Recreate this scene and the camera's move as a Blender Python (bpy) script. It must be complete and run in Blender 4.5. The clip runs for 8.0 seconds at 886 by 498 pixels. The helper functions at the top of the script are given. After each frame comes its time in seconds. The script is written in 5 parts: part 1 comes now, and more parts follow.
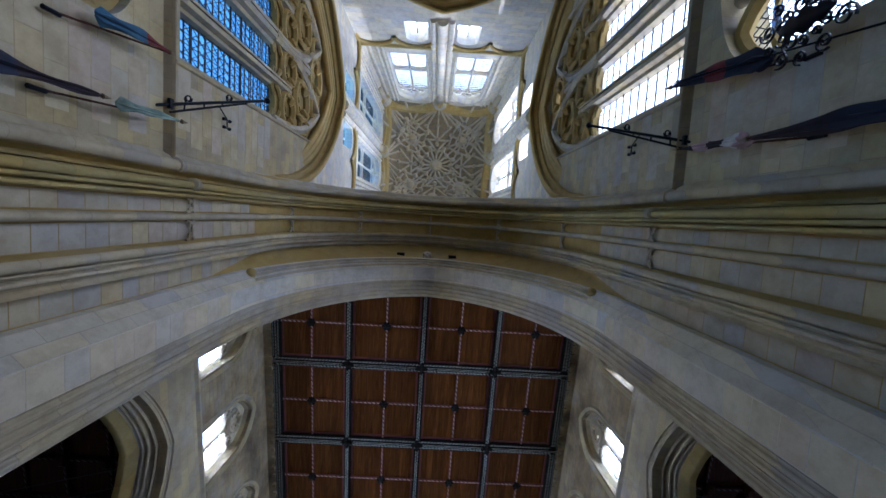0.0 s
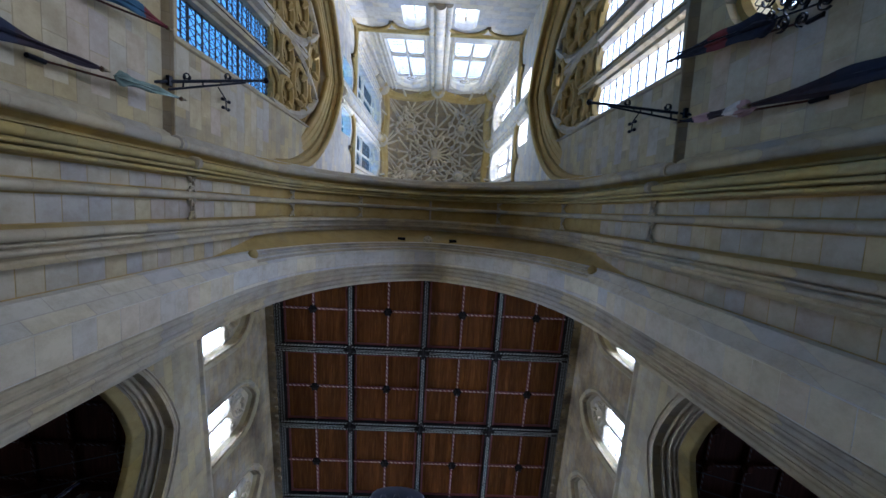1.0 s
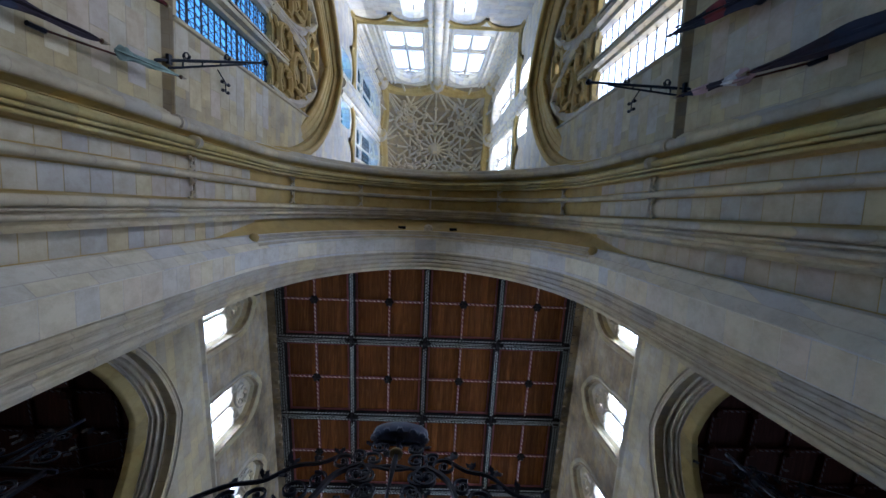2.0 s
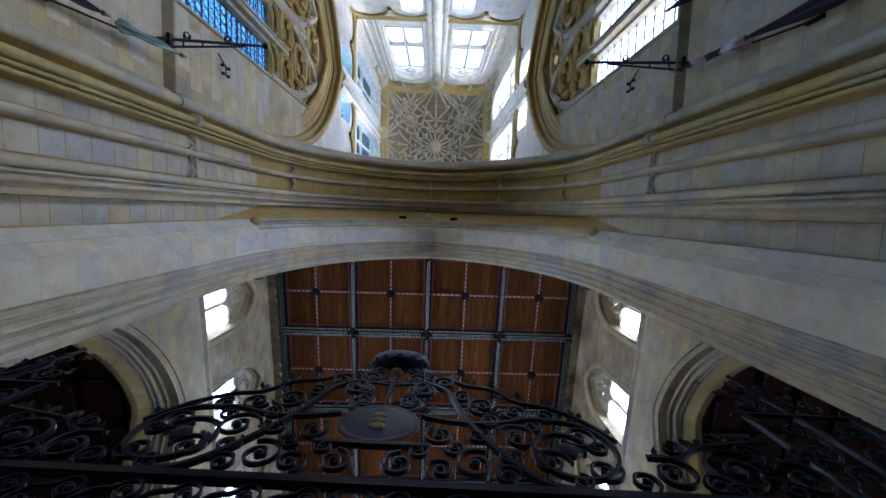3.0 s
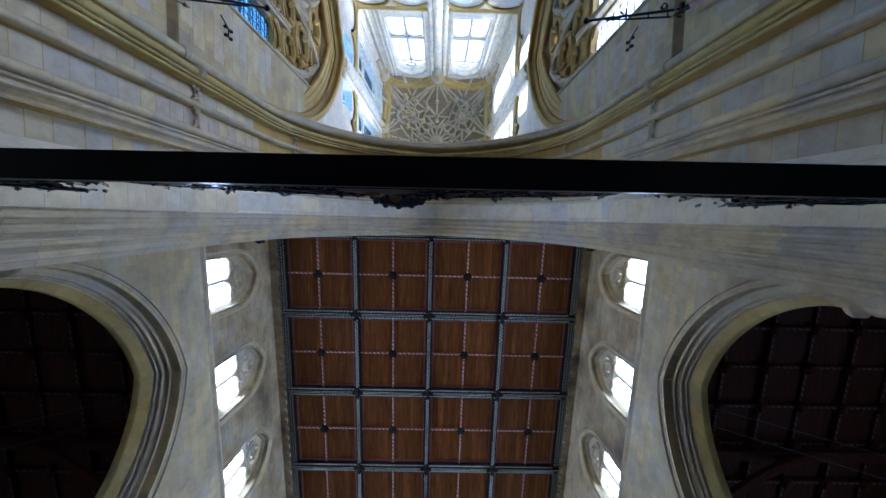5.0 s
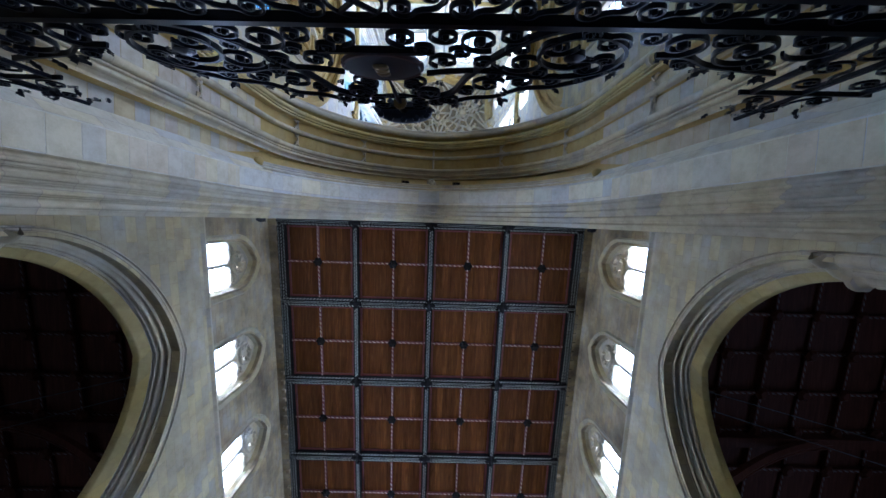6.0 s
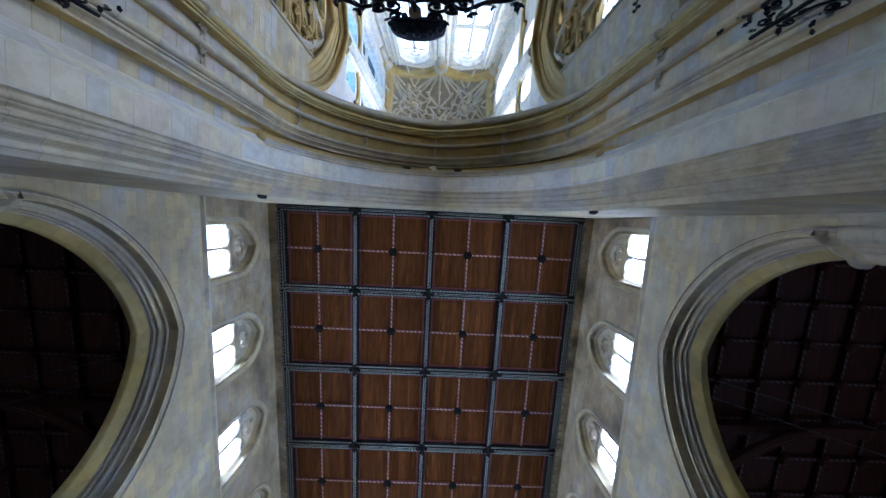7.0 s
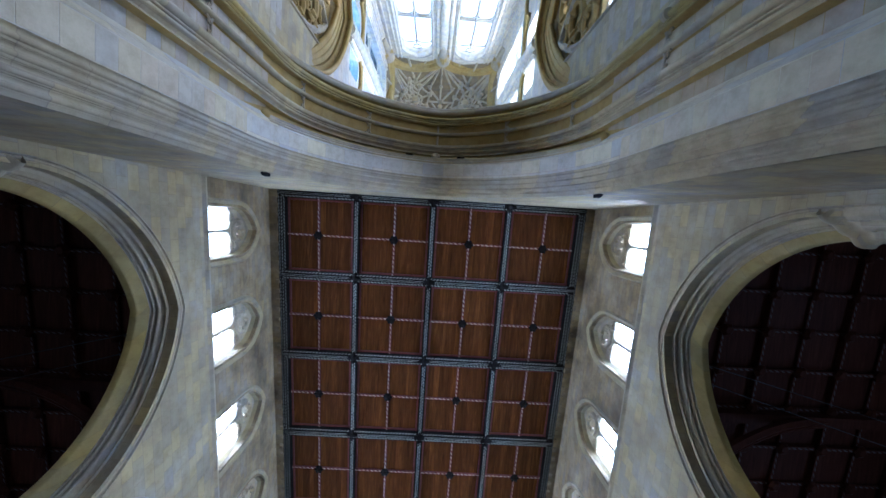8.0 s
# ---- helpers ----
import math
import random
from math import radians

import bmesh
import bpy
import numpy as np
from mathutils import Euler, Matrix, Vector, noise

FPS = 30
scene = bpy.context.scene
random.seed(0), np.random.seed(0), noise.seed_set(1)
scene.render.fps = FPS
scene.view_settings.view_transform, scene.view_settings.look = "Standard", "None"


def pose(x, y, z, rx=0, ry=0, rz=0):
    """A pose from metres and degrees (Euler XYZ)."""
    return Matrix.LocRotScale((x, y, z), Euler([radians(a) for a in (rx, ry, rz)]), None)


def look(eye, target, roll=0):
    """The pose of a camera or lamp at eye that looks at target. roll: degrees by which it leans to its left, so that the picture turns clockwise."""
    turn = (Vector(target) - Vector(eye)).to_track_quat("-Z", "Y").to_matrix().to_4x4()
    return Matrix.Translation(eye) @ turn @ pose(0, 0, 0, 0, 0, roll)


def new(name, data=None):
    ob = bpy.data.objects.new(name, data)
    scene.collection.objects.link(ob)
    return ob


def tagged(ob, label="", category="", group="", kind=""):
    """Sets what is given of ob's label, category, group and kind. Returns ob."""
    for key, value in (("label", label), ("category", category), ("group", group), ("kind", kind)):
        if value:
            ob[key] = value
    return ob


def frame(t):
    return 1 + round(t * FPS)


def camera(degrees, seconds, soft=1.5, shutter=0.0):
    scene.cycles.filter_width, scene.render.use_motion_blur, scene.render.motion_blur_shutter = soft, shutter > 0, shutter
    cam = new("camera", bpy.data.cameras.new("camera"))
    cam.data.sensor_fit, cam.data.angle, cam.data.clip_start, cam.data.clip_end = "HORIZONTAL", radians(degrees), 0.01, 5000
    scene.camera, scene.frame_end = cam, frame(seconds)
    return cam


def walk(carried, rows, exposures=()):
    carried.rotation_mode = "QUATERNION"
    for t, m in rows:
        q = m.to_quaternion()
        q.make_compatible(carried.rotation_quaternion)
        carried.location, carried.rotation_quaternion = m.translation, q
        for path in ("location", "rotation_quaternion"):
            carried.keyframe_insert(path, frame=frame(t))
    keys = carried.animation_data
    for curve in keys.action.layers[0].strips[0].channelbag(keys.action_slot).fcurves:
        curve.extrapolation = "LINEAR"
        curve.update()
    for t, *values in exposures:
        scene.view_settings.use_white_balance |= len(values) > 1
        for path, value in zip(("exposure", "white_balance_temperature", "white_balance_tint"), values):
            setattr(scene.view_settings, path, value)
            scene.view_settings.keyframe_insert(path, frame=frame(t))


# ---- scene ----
cam = camera(98.0, 8.0)
# seconds, place in metres, turn in degrees; the camera looks up at the vaults
PATH = [
    (0.0, 0.0000, 0.0000, 1.5000, 175.347, 1.144, -3.555),
    (0.5, -0.0182, 0.1450, 1.4731, 174.639, 1.220, -3.216),
    (1.0, -0.0246, 0.3195, 1.4453, 174.257, 1.270, -2.944),
    (1.5, -0.0213, 0.5202, 1.4168, 174.119, 1.282, -2.693),
    (2.0, -0.0108, 0.7438, 1.3882, 174.157, 1.255, -2.438),
    (2.5, 0.0049, 0.9870, 1.3599, 174.312, 1.192, -2.176),
    (3.0, 0.0233, 1.2464, 1.3323, 174.537, 1.103, -1.918),
    (3.5, 0.0423, 1.5187, 1.3058, 174.795, 1.000, -1.688),
    (4.0, 0.0596, 1.8005, 1.2810, 175.058, 0.898, -1.511),
    (4.5, 0.0729, 2.0885, 1.2581, 175.303, 0.811, -1.417),
    (5.0, 0.0800, 2.3794, 1.2378, 175.518, 0.755, -1.430),
    (5.5, 0.0786, 2.6699, 1.2203, 175.693, 0.740, -1.567),
    (6.0, 0.0665, 2.9565, 1.2061, 175.823, 0.775, -1.834),
    (6.5, 0.0414, 3.2361, 1.1957, 175.905, 0.861, -2.217),
    (7.0, 0.0011, 3.5052, 1.1895, 175.940, 0.992, -2.682),
    (7.5, -0.0568, 3.7605, 1.1880, 175.929, 1.155, -3.170),
    (8.0, -0.1344, 3.9986, 1.1915, 175.874, 1.325, -3.591),
]
walk(cam, [(t, pose(x, y, z, rx, ry, rz)) for t, x, y, z, rx, ry, rz in PATH], [(0.0, -0.44, 4860, 21), (3.0, -0.04, 4850, 20), (6.0, 0.22, 4580, 18), (8.0, 0.34, 4540, 18)])

# ---- light ----
world = bpy.data.worlds.new("sky")
scene.world = world
world.use_nodes = True
wn = world.node_tree
sky = wn.nodes.new("ShaderNodeTexSky")
sky.sky_type = "NISHITA"
sky.sun_disc = False
sky.sun_elevation, sky.sun_rotation = radians(36.5), radians(38)
wn.links.new(sky.outputs[0], wn.nodes["Background"].inputs[0])
wn.nodes["Background"].inputs[1].default_value = 0.12
sun = new("sun", bpy.data.lights.new("sun", "SUN"))
sun.data.energy, sun.data.angle, sun.data.color = 5.0, radians(0.5), (1.0, 0.95, 0.86)
sun.matrix_world = look((48, 62, 58), (0, 0, 0))

XC = -0.2          # the axis of tower and nave
WHITE, BLUE = (0.95, 0.97, 0.98), (0.22, 0.6, 1.0)


def window_or_fill(place, target, w, h, power, colour):
    """One area lamp: daylight outside a window's glass, or added fill in the aisles."""
    lamp = bpy.data.lights.new("daylight", "AREA")
    lamp.shape, lamp.size, lamp.size_y = "RECTANGLE", w, h
    lamp.energy, lamp.color = power, colour
    ob = new("window_or_fill_lamp", lamp)
    ob.matrix_world = look(place, target)
    return ob


# ---- materials ----
def material(name):
    m = bpy.data.materials.new(name)
    m.use_nodes = True
    nt = m.node_tree
    return m, nt, nt.nodes["Principled BSDF"]


def node(nt, kind, **values):
    n = nt.nodes.new("ShaderNode" + kind)
    for key, value in values.items():
        n.inputs[key.replace("_", " ")].default_value = value
    return n


def ramp(nt, source, stops):
    r = nt.nodes.new("ShaderNodeValToRGB")
    while len(r.color_ramp.elements) < len(stops):
        r.color_ramp.elements.new(0.5)
    for e, (at, c) in zip(r.color_ramp.elements, stops):
        e.position, e.color = at, (*c, 1)
    nt.links.new(source, r.inputs[0])
    return r.outputs[0]


def mix(nt, kind, fac, a, b):
    m = nt.nodes.new("ShaderNodeMix")
    m.data_type, m.blend_type = "RGBA", kind
    for socket, value in ((m.inputs[0], fac), (m.inputs[6], a), (m.inputs[7], b)):
        if hasattr(value, "links"):
            nt.links.new(value, socket)
        else:
            socket.default_value = value if isinstance(value, float) else (*value, 1)
    return m.outputs[2]


def stone(name, a, b, c, block=None, rough=0.85, bump=0.25):
    """Limestone: block by block tint where it is laid in courses, blotches, streaks and grain."""
    m, nt, p = material(name)
    tc = nt.nodes.new("ShaderNodeTexCoord")
    big = node(nt, "TexNoise", Scale=0.55, Detail=4.0, Roughness=0.6)
    fine = node(nt, "TexNoise", Scale=14.0, Detail=6.0, Roughness=0.7)
    nt.links.new(tc.outputs["Object"], big.inputs["Vector"])
    nt.links.new(tc.outputs["Object"], fine.inputs["Vector"])
    base = ramp(nt, big.outputs["Fac"], [(0.3, a), (0.5, b), (0.72, c)])
    info = nt.nodes.new("ShaderNodeObjectInfo")
    height = fine.outputs["Fac"]
    if block:
        br = node(nt, "TexBrick", Scale=1.0, Mortar_Size=0.010, Mortar_Smooth=0.6, Bias=0.0, Brick_Width=block[0], Row_Height=block[1],
                  Color1=(0.64, 0.69, 0.80, 1), Color2=(1.0, 0.95, 0.66, 1), Mortar=(0.6, 0.56, 0.5, 1))
        nt.links.new(tc.outputs["UV"], br.inputs["Vector"])
        base = mix(nt, "MULTIPLY", 0.7, base, br.outputs["Color"])
        sub = node(nt, "Math", )
        sub.operation = "SUBTRACT"
        nt.links.new(fine.outputs["Fac"], sub.inputs[0])
        nt.links.new(br.outputs["Fac"], sub.inputs[1])
        height = sub.outputs[0]
    tint = ramp(nt, info.outputs["Random"], [(0.0, (0.8, 0.8, 0.82)), (0.5, (1, 0.97, 0.92)), (1.0, (0.92, 0.84, 0.72))])
    base = mix(nt, "MULTIPLY", 0.5, base, tint)
    stain = node(nt, "TexNoise", Scale=2.3, Detail=8.0, Roughness=0.75)
    nt.links.new(tc.outputs["Object"], stain.inputs["Vector"])
    dirt = ramp(nt, stain.outputs["Fac"], [(0.34, (0.62, 0.58, 0.50)), (0.56, (1, 1, 1))])
    base = mix(nt, "MULTIPLY", 0.6, base, dirt)
    nt.links.new(base, p.inputs["Base Color"])
    p.inputs["Roughness"].default_value = rough
    bm_ = node(nt, "Bump", Strength=bump, Distance=0.012)
    nt.links.new(height, bm_.inputs["Height"])
    nt.links.new(bm_.outputs[0], p.inputs["Normal"])
    return m


ASHLAR = stone("ashlar_limestone", (0.39, 0.33, 0.215), (0.49, 0.41, 0.24), (0.54, 0.495, 0.40), (0.62, 0.34))
WARM = stone("warm_ashlar_limestone", (0.40, 0.29, 0.085), (0.47, 0.365, 0.125), (0.50, 0.42, 0.22), (0.62, 0.6))
DRESSED = stone("dressed_limestone", (0.44, 0.37, 0.26), (0.52, 0.44, 0.30), (0.50, 0.46, 0.40), (0.8, 0.6), bump=0.2)
OCHRE = stone("ochre_limestone", (0.34, 0.228, 0.052), (0.40, 0.28, 0.075), (0.38, 0.30, 0.13))
PALE = stone("pale_clean_limestone", (0.60, 0.55, 0.46), (0.66, 0.60, 0.50), (0.68, 0.65, 0.58), (0.8, 0.4), bump=0.15)
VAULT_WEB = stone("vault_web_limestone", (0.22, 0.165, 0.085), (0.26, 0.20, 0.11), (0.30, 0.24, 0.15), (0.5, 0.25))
RUBBLE = stone("clerestory_rubble", (0.13, 0.095, 0.05), (0.34, 0.265, 0.15), (0.50, 0.43, 0.31), (0.5, 0.24), bump=1.0)


def wood(name, a, b, c, rough=0.5, island=False):
    m, nt, p = material(name)
    tc = nt.nodes.new("ShaderNodeTexCoord")
    mp = nt.nodes.new("ShaderNodeMapping")
    mp.inputs["Scale"].default_value = (3.2, 0.28, 1.0)
    info = nt.nodes.new("ShaderNodeNewGeometry" if island else "ShaderNodeObjectInfo")
    chance = info.outputs["Random Per Island" if island else "Random"]
    nt.links.new(tc.outputs["UV"], mp.inputs["Vector"])
    far = node(nt, "Math")
    far.operation = "MULTIPLY"
    far.inputs[1].default_value = 37.0
    nt.links.new(chance, far.inputs[0])
    nt.links.new(far.outputs[0], mp.inputs["Location"])
    g = node(nt, "TexNoise", Scale=3.0, Detail=7.0, Roughness=0.65, Distortion=0.6)
    nt.links.new(mp.outputs[0], g.inputs["Vector"])
    base = ramp(nt, g.outputs["Fac"], [(0.3, a), (0.52, b), (0.75, c)])
    tint = ramp(nt, chance, [(0.0, (0.7, 0.6, 0.52)), (0.3, (0.92, 0.84, 0.75)), (0.75, (1.05, 0.98, 0.85)), (1.0, (1.4, 1.35, 1.15))])
    base = mix(nt, "MULTIPLY", 0.8, base, tint)
    nt.links.new(base, p.inputs["Base Color"])
    p.inputs["Roughness"].default_value = rough
    bm_ = node(nt, "Bump", Strength=0.2, Distance=0.01)
    nt.links.new(g.outputs["Fac"], bm_.inputs["Height"])
    nt.links.new(bm_.outputs[0], p.inputs["Normal"])
    return m


OAK = wood("oiled_oak", (0.048, 0.0165, 0.0042), (0.080, 0.030, 0.0074), (0.125, 0.054, 0.0145), 0.6, island=True)
OAK.node_tree.nodes["Principled BSDF"].inputs["Specular IOR Level"].default_value = 0.05
DARK_OAK = wood("dark_oak", (0.034, 0.013, 0.010), (0.055, 0.021, 0.015), (0.085, 0.034, 0.024))


def plain(name, colour, rough=0.6, metal=0.0, scale=9.0, vary=0.35):
    m, nt, p = material(name)
    tc = nt.nodes.new("ShaderNodeTexCoord")
    n = node(nt, "TexNoise", Scale=scale, Detail=5.0)
    nt.links.new(tc.outputs["Object"], n.inputs["Vector"])
    lo, hi = tuple(v * (1 - vary) for v in colour), tuple(min(1, v * (1 + vary)) for v in colour)
    nt.links.new(ramp(nt, n.outputs["Fac"], [(0.3, lo), (0.7, hi)]), p.inputs["Base Color"])
    p.inputs["Roughness"].default_value, p.inputs["Metallic"].default_value = rough, metal
    return m


IRON = plain("black_painted_iron", (0.0022, 0.0026, 0.006), 0.3, 0.0)
IRON.node_tree.nodes["Principled BSDF"].inputs["Specular IOR Level"].default_value = 0.13
LEAD = plain("lead_came", (0.05, 0.055, 0.06), 0.6, 0.4)
BLACK = plain("black_paint", (0.013, 0.012, 0.011), 0.7)
for dull in (BLACK, DARK_OAK):
    dull.node_tree.nodes["Principled BSDF"].inputs["Specular IOR Level"].default_value = 0.05
RED = plain("dark_red_paint", (0.10, 0.018, 0.014), 0.7)
CREAM = plain("cream_paint", (0.36, 0.29, 0.25), 0.7)
TEAL = plain("grey_green_paint", (0.29, 0.30, 0.25), 0.8)
STRIPE = plain("dulled_stripe_paint", (0.10, 0.085, 0.08), 0.8)
PAVING = stone("stone_paving", (0.22, 0.2, 0.17), (0.28, 0.25, 0.21), (0.3, 0.28, 0.25), (0.6, 0.6), 0.6)
m_glass, nt_, p_ = material("leaded_glass")
p_.inputs["Base Color"].default_value = (0.9, 0.95, 1, 1)
p_.inputs["Roughness"].default_value = 0.08
p_.inputs["Transmission Weight"].default_value = 1.0
p_.inputs["IOR"].default_value = 1.05
GLASS = m_glass


# ---- mesh helpers ----
def mesh_of(name, verts, faces, mat, uvs=None, smooth=None):
    me = bpy.data.meshes.new(name)
    me.from_pydata([tuple(v) for v in verts], [], faces)
    me.materials.append(mat)
    layer = me.uv_layers.new(name="UVMap")
    co = np.array([tuple(v) for v in verts])
    flat = np.zeros((len(me.loops), 2))
    k = 0
    for f in faces:
        if uvs is not None:
            for i in f:
                flat[k] = uvs[i]
                k += 1
        else:
            q = co[list(f)]
            n = np.abs(np.cross(q[1] - q[0], q[-1] - q[0]))
            ax = int(n.argmax())
            a, b = ((1, 2), (0, 2), (0, 1))[ax]
            for v in q:
                flat[k] = v[a], v[b]
                k += 1
    layer.data.foreach_set("uv", flat.ravel())
    if smooth:
        me.shade_smooth()
        me.set_sharp_from_angle(angle=radians(smooth))
    return me


def part(name, me, parent, label=""):
    ob = new(name, me)
    if parent is not None:
        ob.parent = parent
    return tagged(ob, label) if label else ob


def thing(name, label, category, kind="", group=""):
    return tagged(new(name), label, category, group, kind)


def box(x0, x1, y0, y1, z0, z1):
    v = [(x, y, z) for x in (x0, x1) for y in (y0, y1) for z in (z0, z1)]
    return v, [(0, 1, 3, 2), (4, 6, 7, 5), (0, 4, 5, 1), (2, 3, 7, 6), (0, 2, 6, 4), (1, 5, 7, 3)]


class Build:
    """Collects verts and faces of one mesh."""

    def __init__(self):
        self.v, self.f, self.uv = [], [], []

    def add(self, verts, faces, m=None):
        o = len(self.v)
        self.v += [tuple(m @ Vector(p)) if m is not None else tuple(p) for p in verts]
        self.f += [tuple(o + i for i in f) for f in faces]
        return self

    def box(self, *b, m=None):
        return self.add(*box(*b), m=m)

    def tube(self, pts, r, sides=6, m=None, taper=None, closed=False):
        pts = [Vector(p) for p in pts]
        n, o, vs = len(pts), 0, []
        for i, p in enumerate(pts):
            a, b = pts[(i - 1) % n if closed else max(i - 1, 0)], pts[(i + 1) % n if closed else min(i + 1, n - 1)]
            d = (b - a).normalized()
            up = Vector((0, 0, 1)) if abs(d.z) < 0.9 else Vector((0, 1, 0))
            s = d.cross(up).normalized()
            t = s.cross(d)
            rr = r * (taper(i / (n - 1)) if taper else 1)
            vs += [p + rr * (math.cos(q) * s + math.sin(q) * t) for q in [2 * math.pi * (j + 0.5) / sides for j in range(sides)]]
        fs = []
        for i in range(n if closed else n - 1):
            for j in range(sides):
                k = (i + 1) % n
                fs.append((i * sides + j, i * sides + (j + 1) % sides, k * sides + (j + 1) % sides, k * sides + j))
        if not closed:
            fs += [tuple(range(sides))[::-1], tuple((n - 1) * sides + j for j in range(sides))]
        return self.add(vs, fs, m)

    def lathe(self, prof, m=None, sides=10):
        """prof: radius and height."""
        vs = [(r * math.cos(2 * math.pi * j / sides), r * math.sin(2 * math.pi * j / sides), h) for r, h in prof for j in range(sides)]
        fs = [(i * sides + j, i * sides + (j + 1) % sides, (i + 1) * sides + (j + 1) % sides, (i + 1) * sides + j)
              for i in range(len(prof) - 1) for j in range(sides)]
        fs += [tuple(range(sides))[::-1], tuple((len(prof) - 1) * sides + j for j in range(sides))]
        return self.add(vs, fs, m)

    def mesh(self, name, mat, smooth=None):
        return mesh_of(name, self.v, self.f, mat, None, smooth)


def arch(hw, z0, zs, rise, n=2.4, k=0.06, steps=22, jamb=3):
    """An arch's line from its left foot over the apex to its right foot. n=0: a two-centred pointed arch."""
    half = [(-hw, z0 + (zs - z0) * i / jamb) for i in range(jamb)]
    for i in range(steps + 1):
        s = i / steps
        if n:
            a = s * math.pi / 2
            c, d = max(math.cos(a), 0) ** (2 / n), math.sin(a) ** (2 / n)
            half.append((-hw * c, zs + rise * ((1 - k) * d + k * (1 - c))))
        else:
            r = (hw * hw + rise * rise) / (2 * hw)
            a = s * math.asin(rise / r)
            half.append((-(r * math.cos(a) - (r - hw)), zs + r * math.sin(a)))
    half[-1] = (0.0, zs + rise)
    return half + [(-x, z) for x, z in half[-2::-1]]


def sweep(prof, curve, m=None):
    """prof: (depth, offset) pairs; curve(offset): the line. Verts, faces and running-length UVs."""
    lines = [curve(o) for _, o in prof]
    n = len(lines[0])
    v, uv, f = [], [], []
    run = 0.0
    for i, ((d, o), line) in enumerate(zip(prof, lines)):
        if i:
            run += math.hypot(d - prof[i - 1][0], o - prof[i - 1][1])
        s = 0.0
        for j, (x, z) in enumerate(line):
            if j:
                s += math.hypot(x - line[j - 1][0], z - line[j - 1][1])
            p = Vector((x, d, z))
            v.append(m @ p if m is not None else p)
            uv.append((s, run))
    for i in range(len(prof) - 1):
        for j in range(n - 1):
            f.append((i * n + j, i * n + j + 1, (i + 1) * n + j + 1, (i + 1) * n + j))
    return v, f, uv


def roll(d, o, r, a0=-90, a1=90, steps=6):
    """A round moulding in a profile, bulging into the opening."""
    return [(d + r * math.sin(radians(a0 + (a1 - a0) * i / steps)), o - r * math.cos(radians(a0 + (a1 - a0) * i / steps))) for i in range(steps + 1)]


def quirk(d, o, w=0.03, h=0.07):
    """A narrow sunk line between two mouldings."""
    return [(d, o), (d + w * 0.1, o + h), (d + w * 0.9, o + h), (d + w, o)]


def hollow(d0, d1, o, depth, steps=5):
    return [(d0 + (d1 - d0) * i / steps, o + depth * math.sin(math.pi * i / steps)) for i in range(steps + 1)]


def wall(u0, u1, z0, z1, openings, th, m):
    """A wall with openings, each a line from its left foot to its right foot; front at depth 0, back at th."""
    b = Build()
    ops = sorted(openings, key=lambda c: c[0][0])
    for d, flip in ((0.0, False), (th, True)):
        at = u0
        for c in ops:
            a, e, sill = c[0][0], c[-1][0], c[0][1]
            quads = [[(at, z0), (a, z0), (a, z1), (at, z1)]]
            if sill > z0 + 1e-3:
                quads.append([(a, z0), (e, z0), (e, sill), (a, sill)])
            for (ua, za), (ub, zb) in zip(c, c[1:]):
                if ub - ua > 1e-6:
                    quads.append([(ua, za), (ub, zb), (ub, z1), (ua, z1)])
            for q in quads:
                p = [(u, d, z) for u, z in q]
                b.add(p[::-1] if flip else p, [(0, 1, 2, 3)], m)
            at = e
        p = [(u, d, z) for u, z in ((at, z0), (u1, z0), (u1, z1), (at, z1))]
        b.add(p[::-1] if flip else p, [(0, 1, 2, 3)], m)
    for c in ops:
        ring = list(c) + ([c[0]] if c[0][1] > z0 + 1e-3 else [])
        for (ua, za), (ub, zb) in zip(ring, ring[1:]):
            b.add([(ua, 0, za), (ua, th, za), (ub, th, zb), (ub, 0, zb)], [(0, 1, 2, 3)], m)
    rim = [(u0, z0), (u1, z0), (u1, z1), (u0, z1), (u0, z0)]
    through_floor = any(c[0][1] <= z0 + 1e-3 for c in ops)
    for (ua, za), (ub, zb) in list(zip(rim, rim[1:]))[1 if through_floor else 0:]:
        b.add([(ua, 0, za), (ua, th, za), (ub, th, zb), (ub, 0, zb)], [(0, 1, 2, 3)], m)
    return b


def shift(line, du, dz=0.0):
    return [(u + du, z + dz) for u, z in line]


def plane(origin, right, depth):
    """A frame of (along, into the wall, up)."""
    r, d = Vector(right), Vector(depth)
    m = Matrix((r, d, (0, 0, 1))).transposed().to_4x4()
    m.translation = origin
    return m


# ---- the large structure ----
FLOOR = 0.0
TN, TF = -0.95, -9.7           # the tower's inner faces, towards the nave and away from it
TY = (TN + TF) / 2
TW = 4.75                      # half the tower's inner width
NAVE = 3.03                    # the tower's outer face, in the nave
NW = 7.05                      # half the nave's width at its west end
CEIL = 18.3
END = 31.0


def narrowing(p):
    """The nave draws in slightly along its length."""
    return (XC + p[0] * (1 - 0.0085 * (p[1] - 6)), p[1], p[2])


def nave_part(name, b, mat, parent, label="", smooth=None):
    b.v = [narrowing(v) for v in b.v]
    return part(name, b.mesh(name, mat, smooth), parent, label)


def structure(ob, label, category):
    return tagged(ob, label, category, kind="structure")


structure(part("floor", Build().box(-16, 16, TF - 1, END + 1, -0.3, FLOOR).mesh("floor", PAVING), None), "worn pale stone paving of the nave and tower", "floor")

# tower arch: a deep moulded arch between tower and nave
AH = 4.1


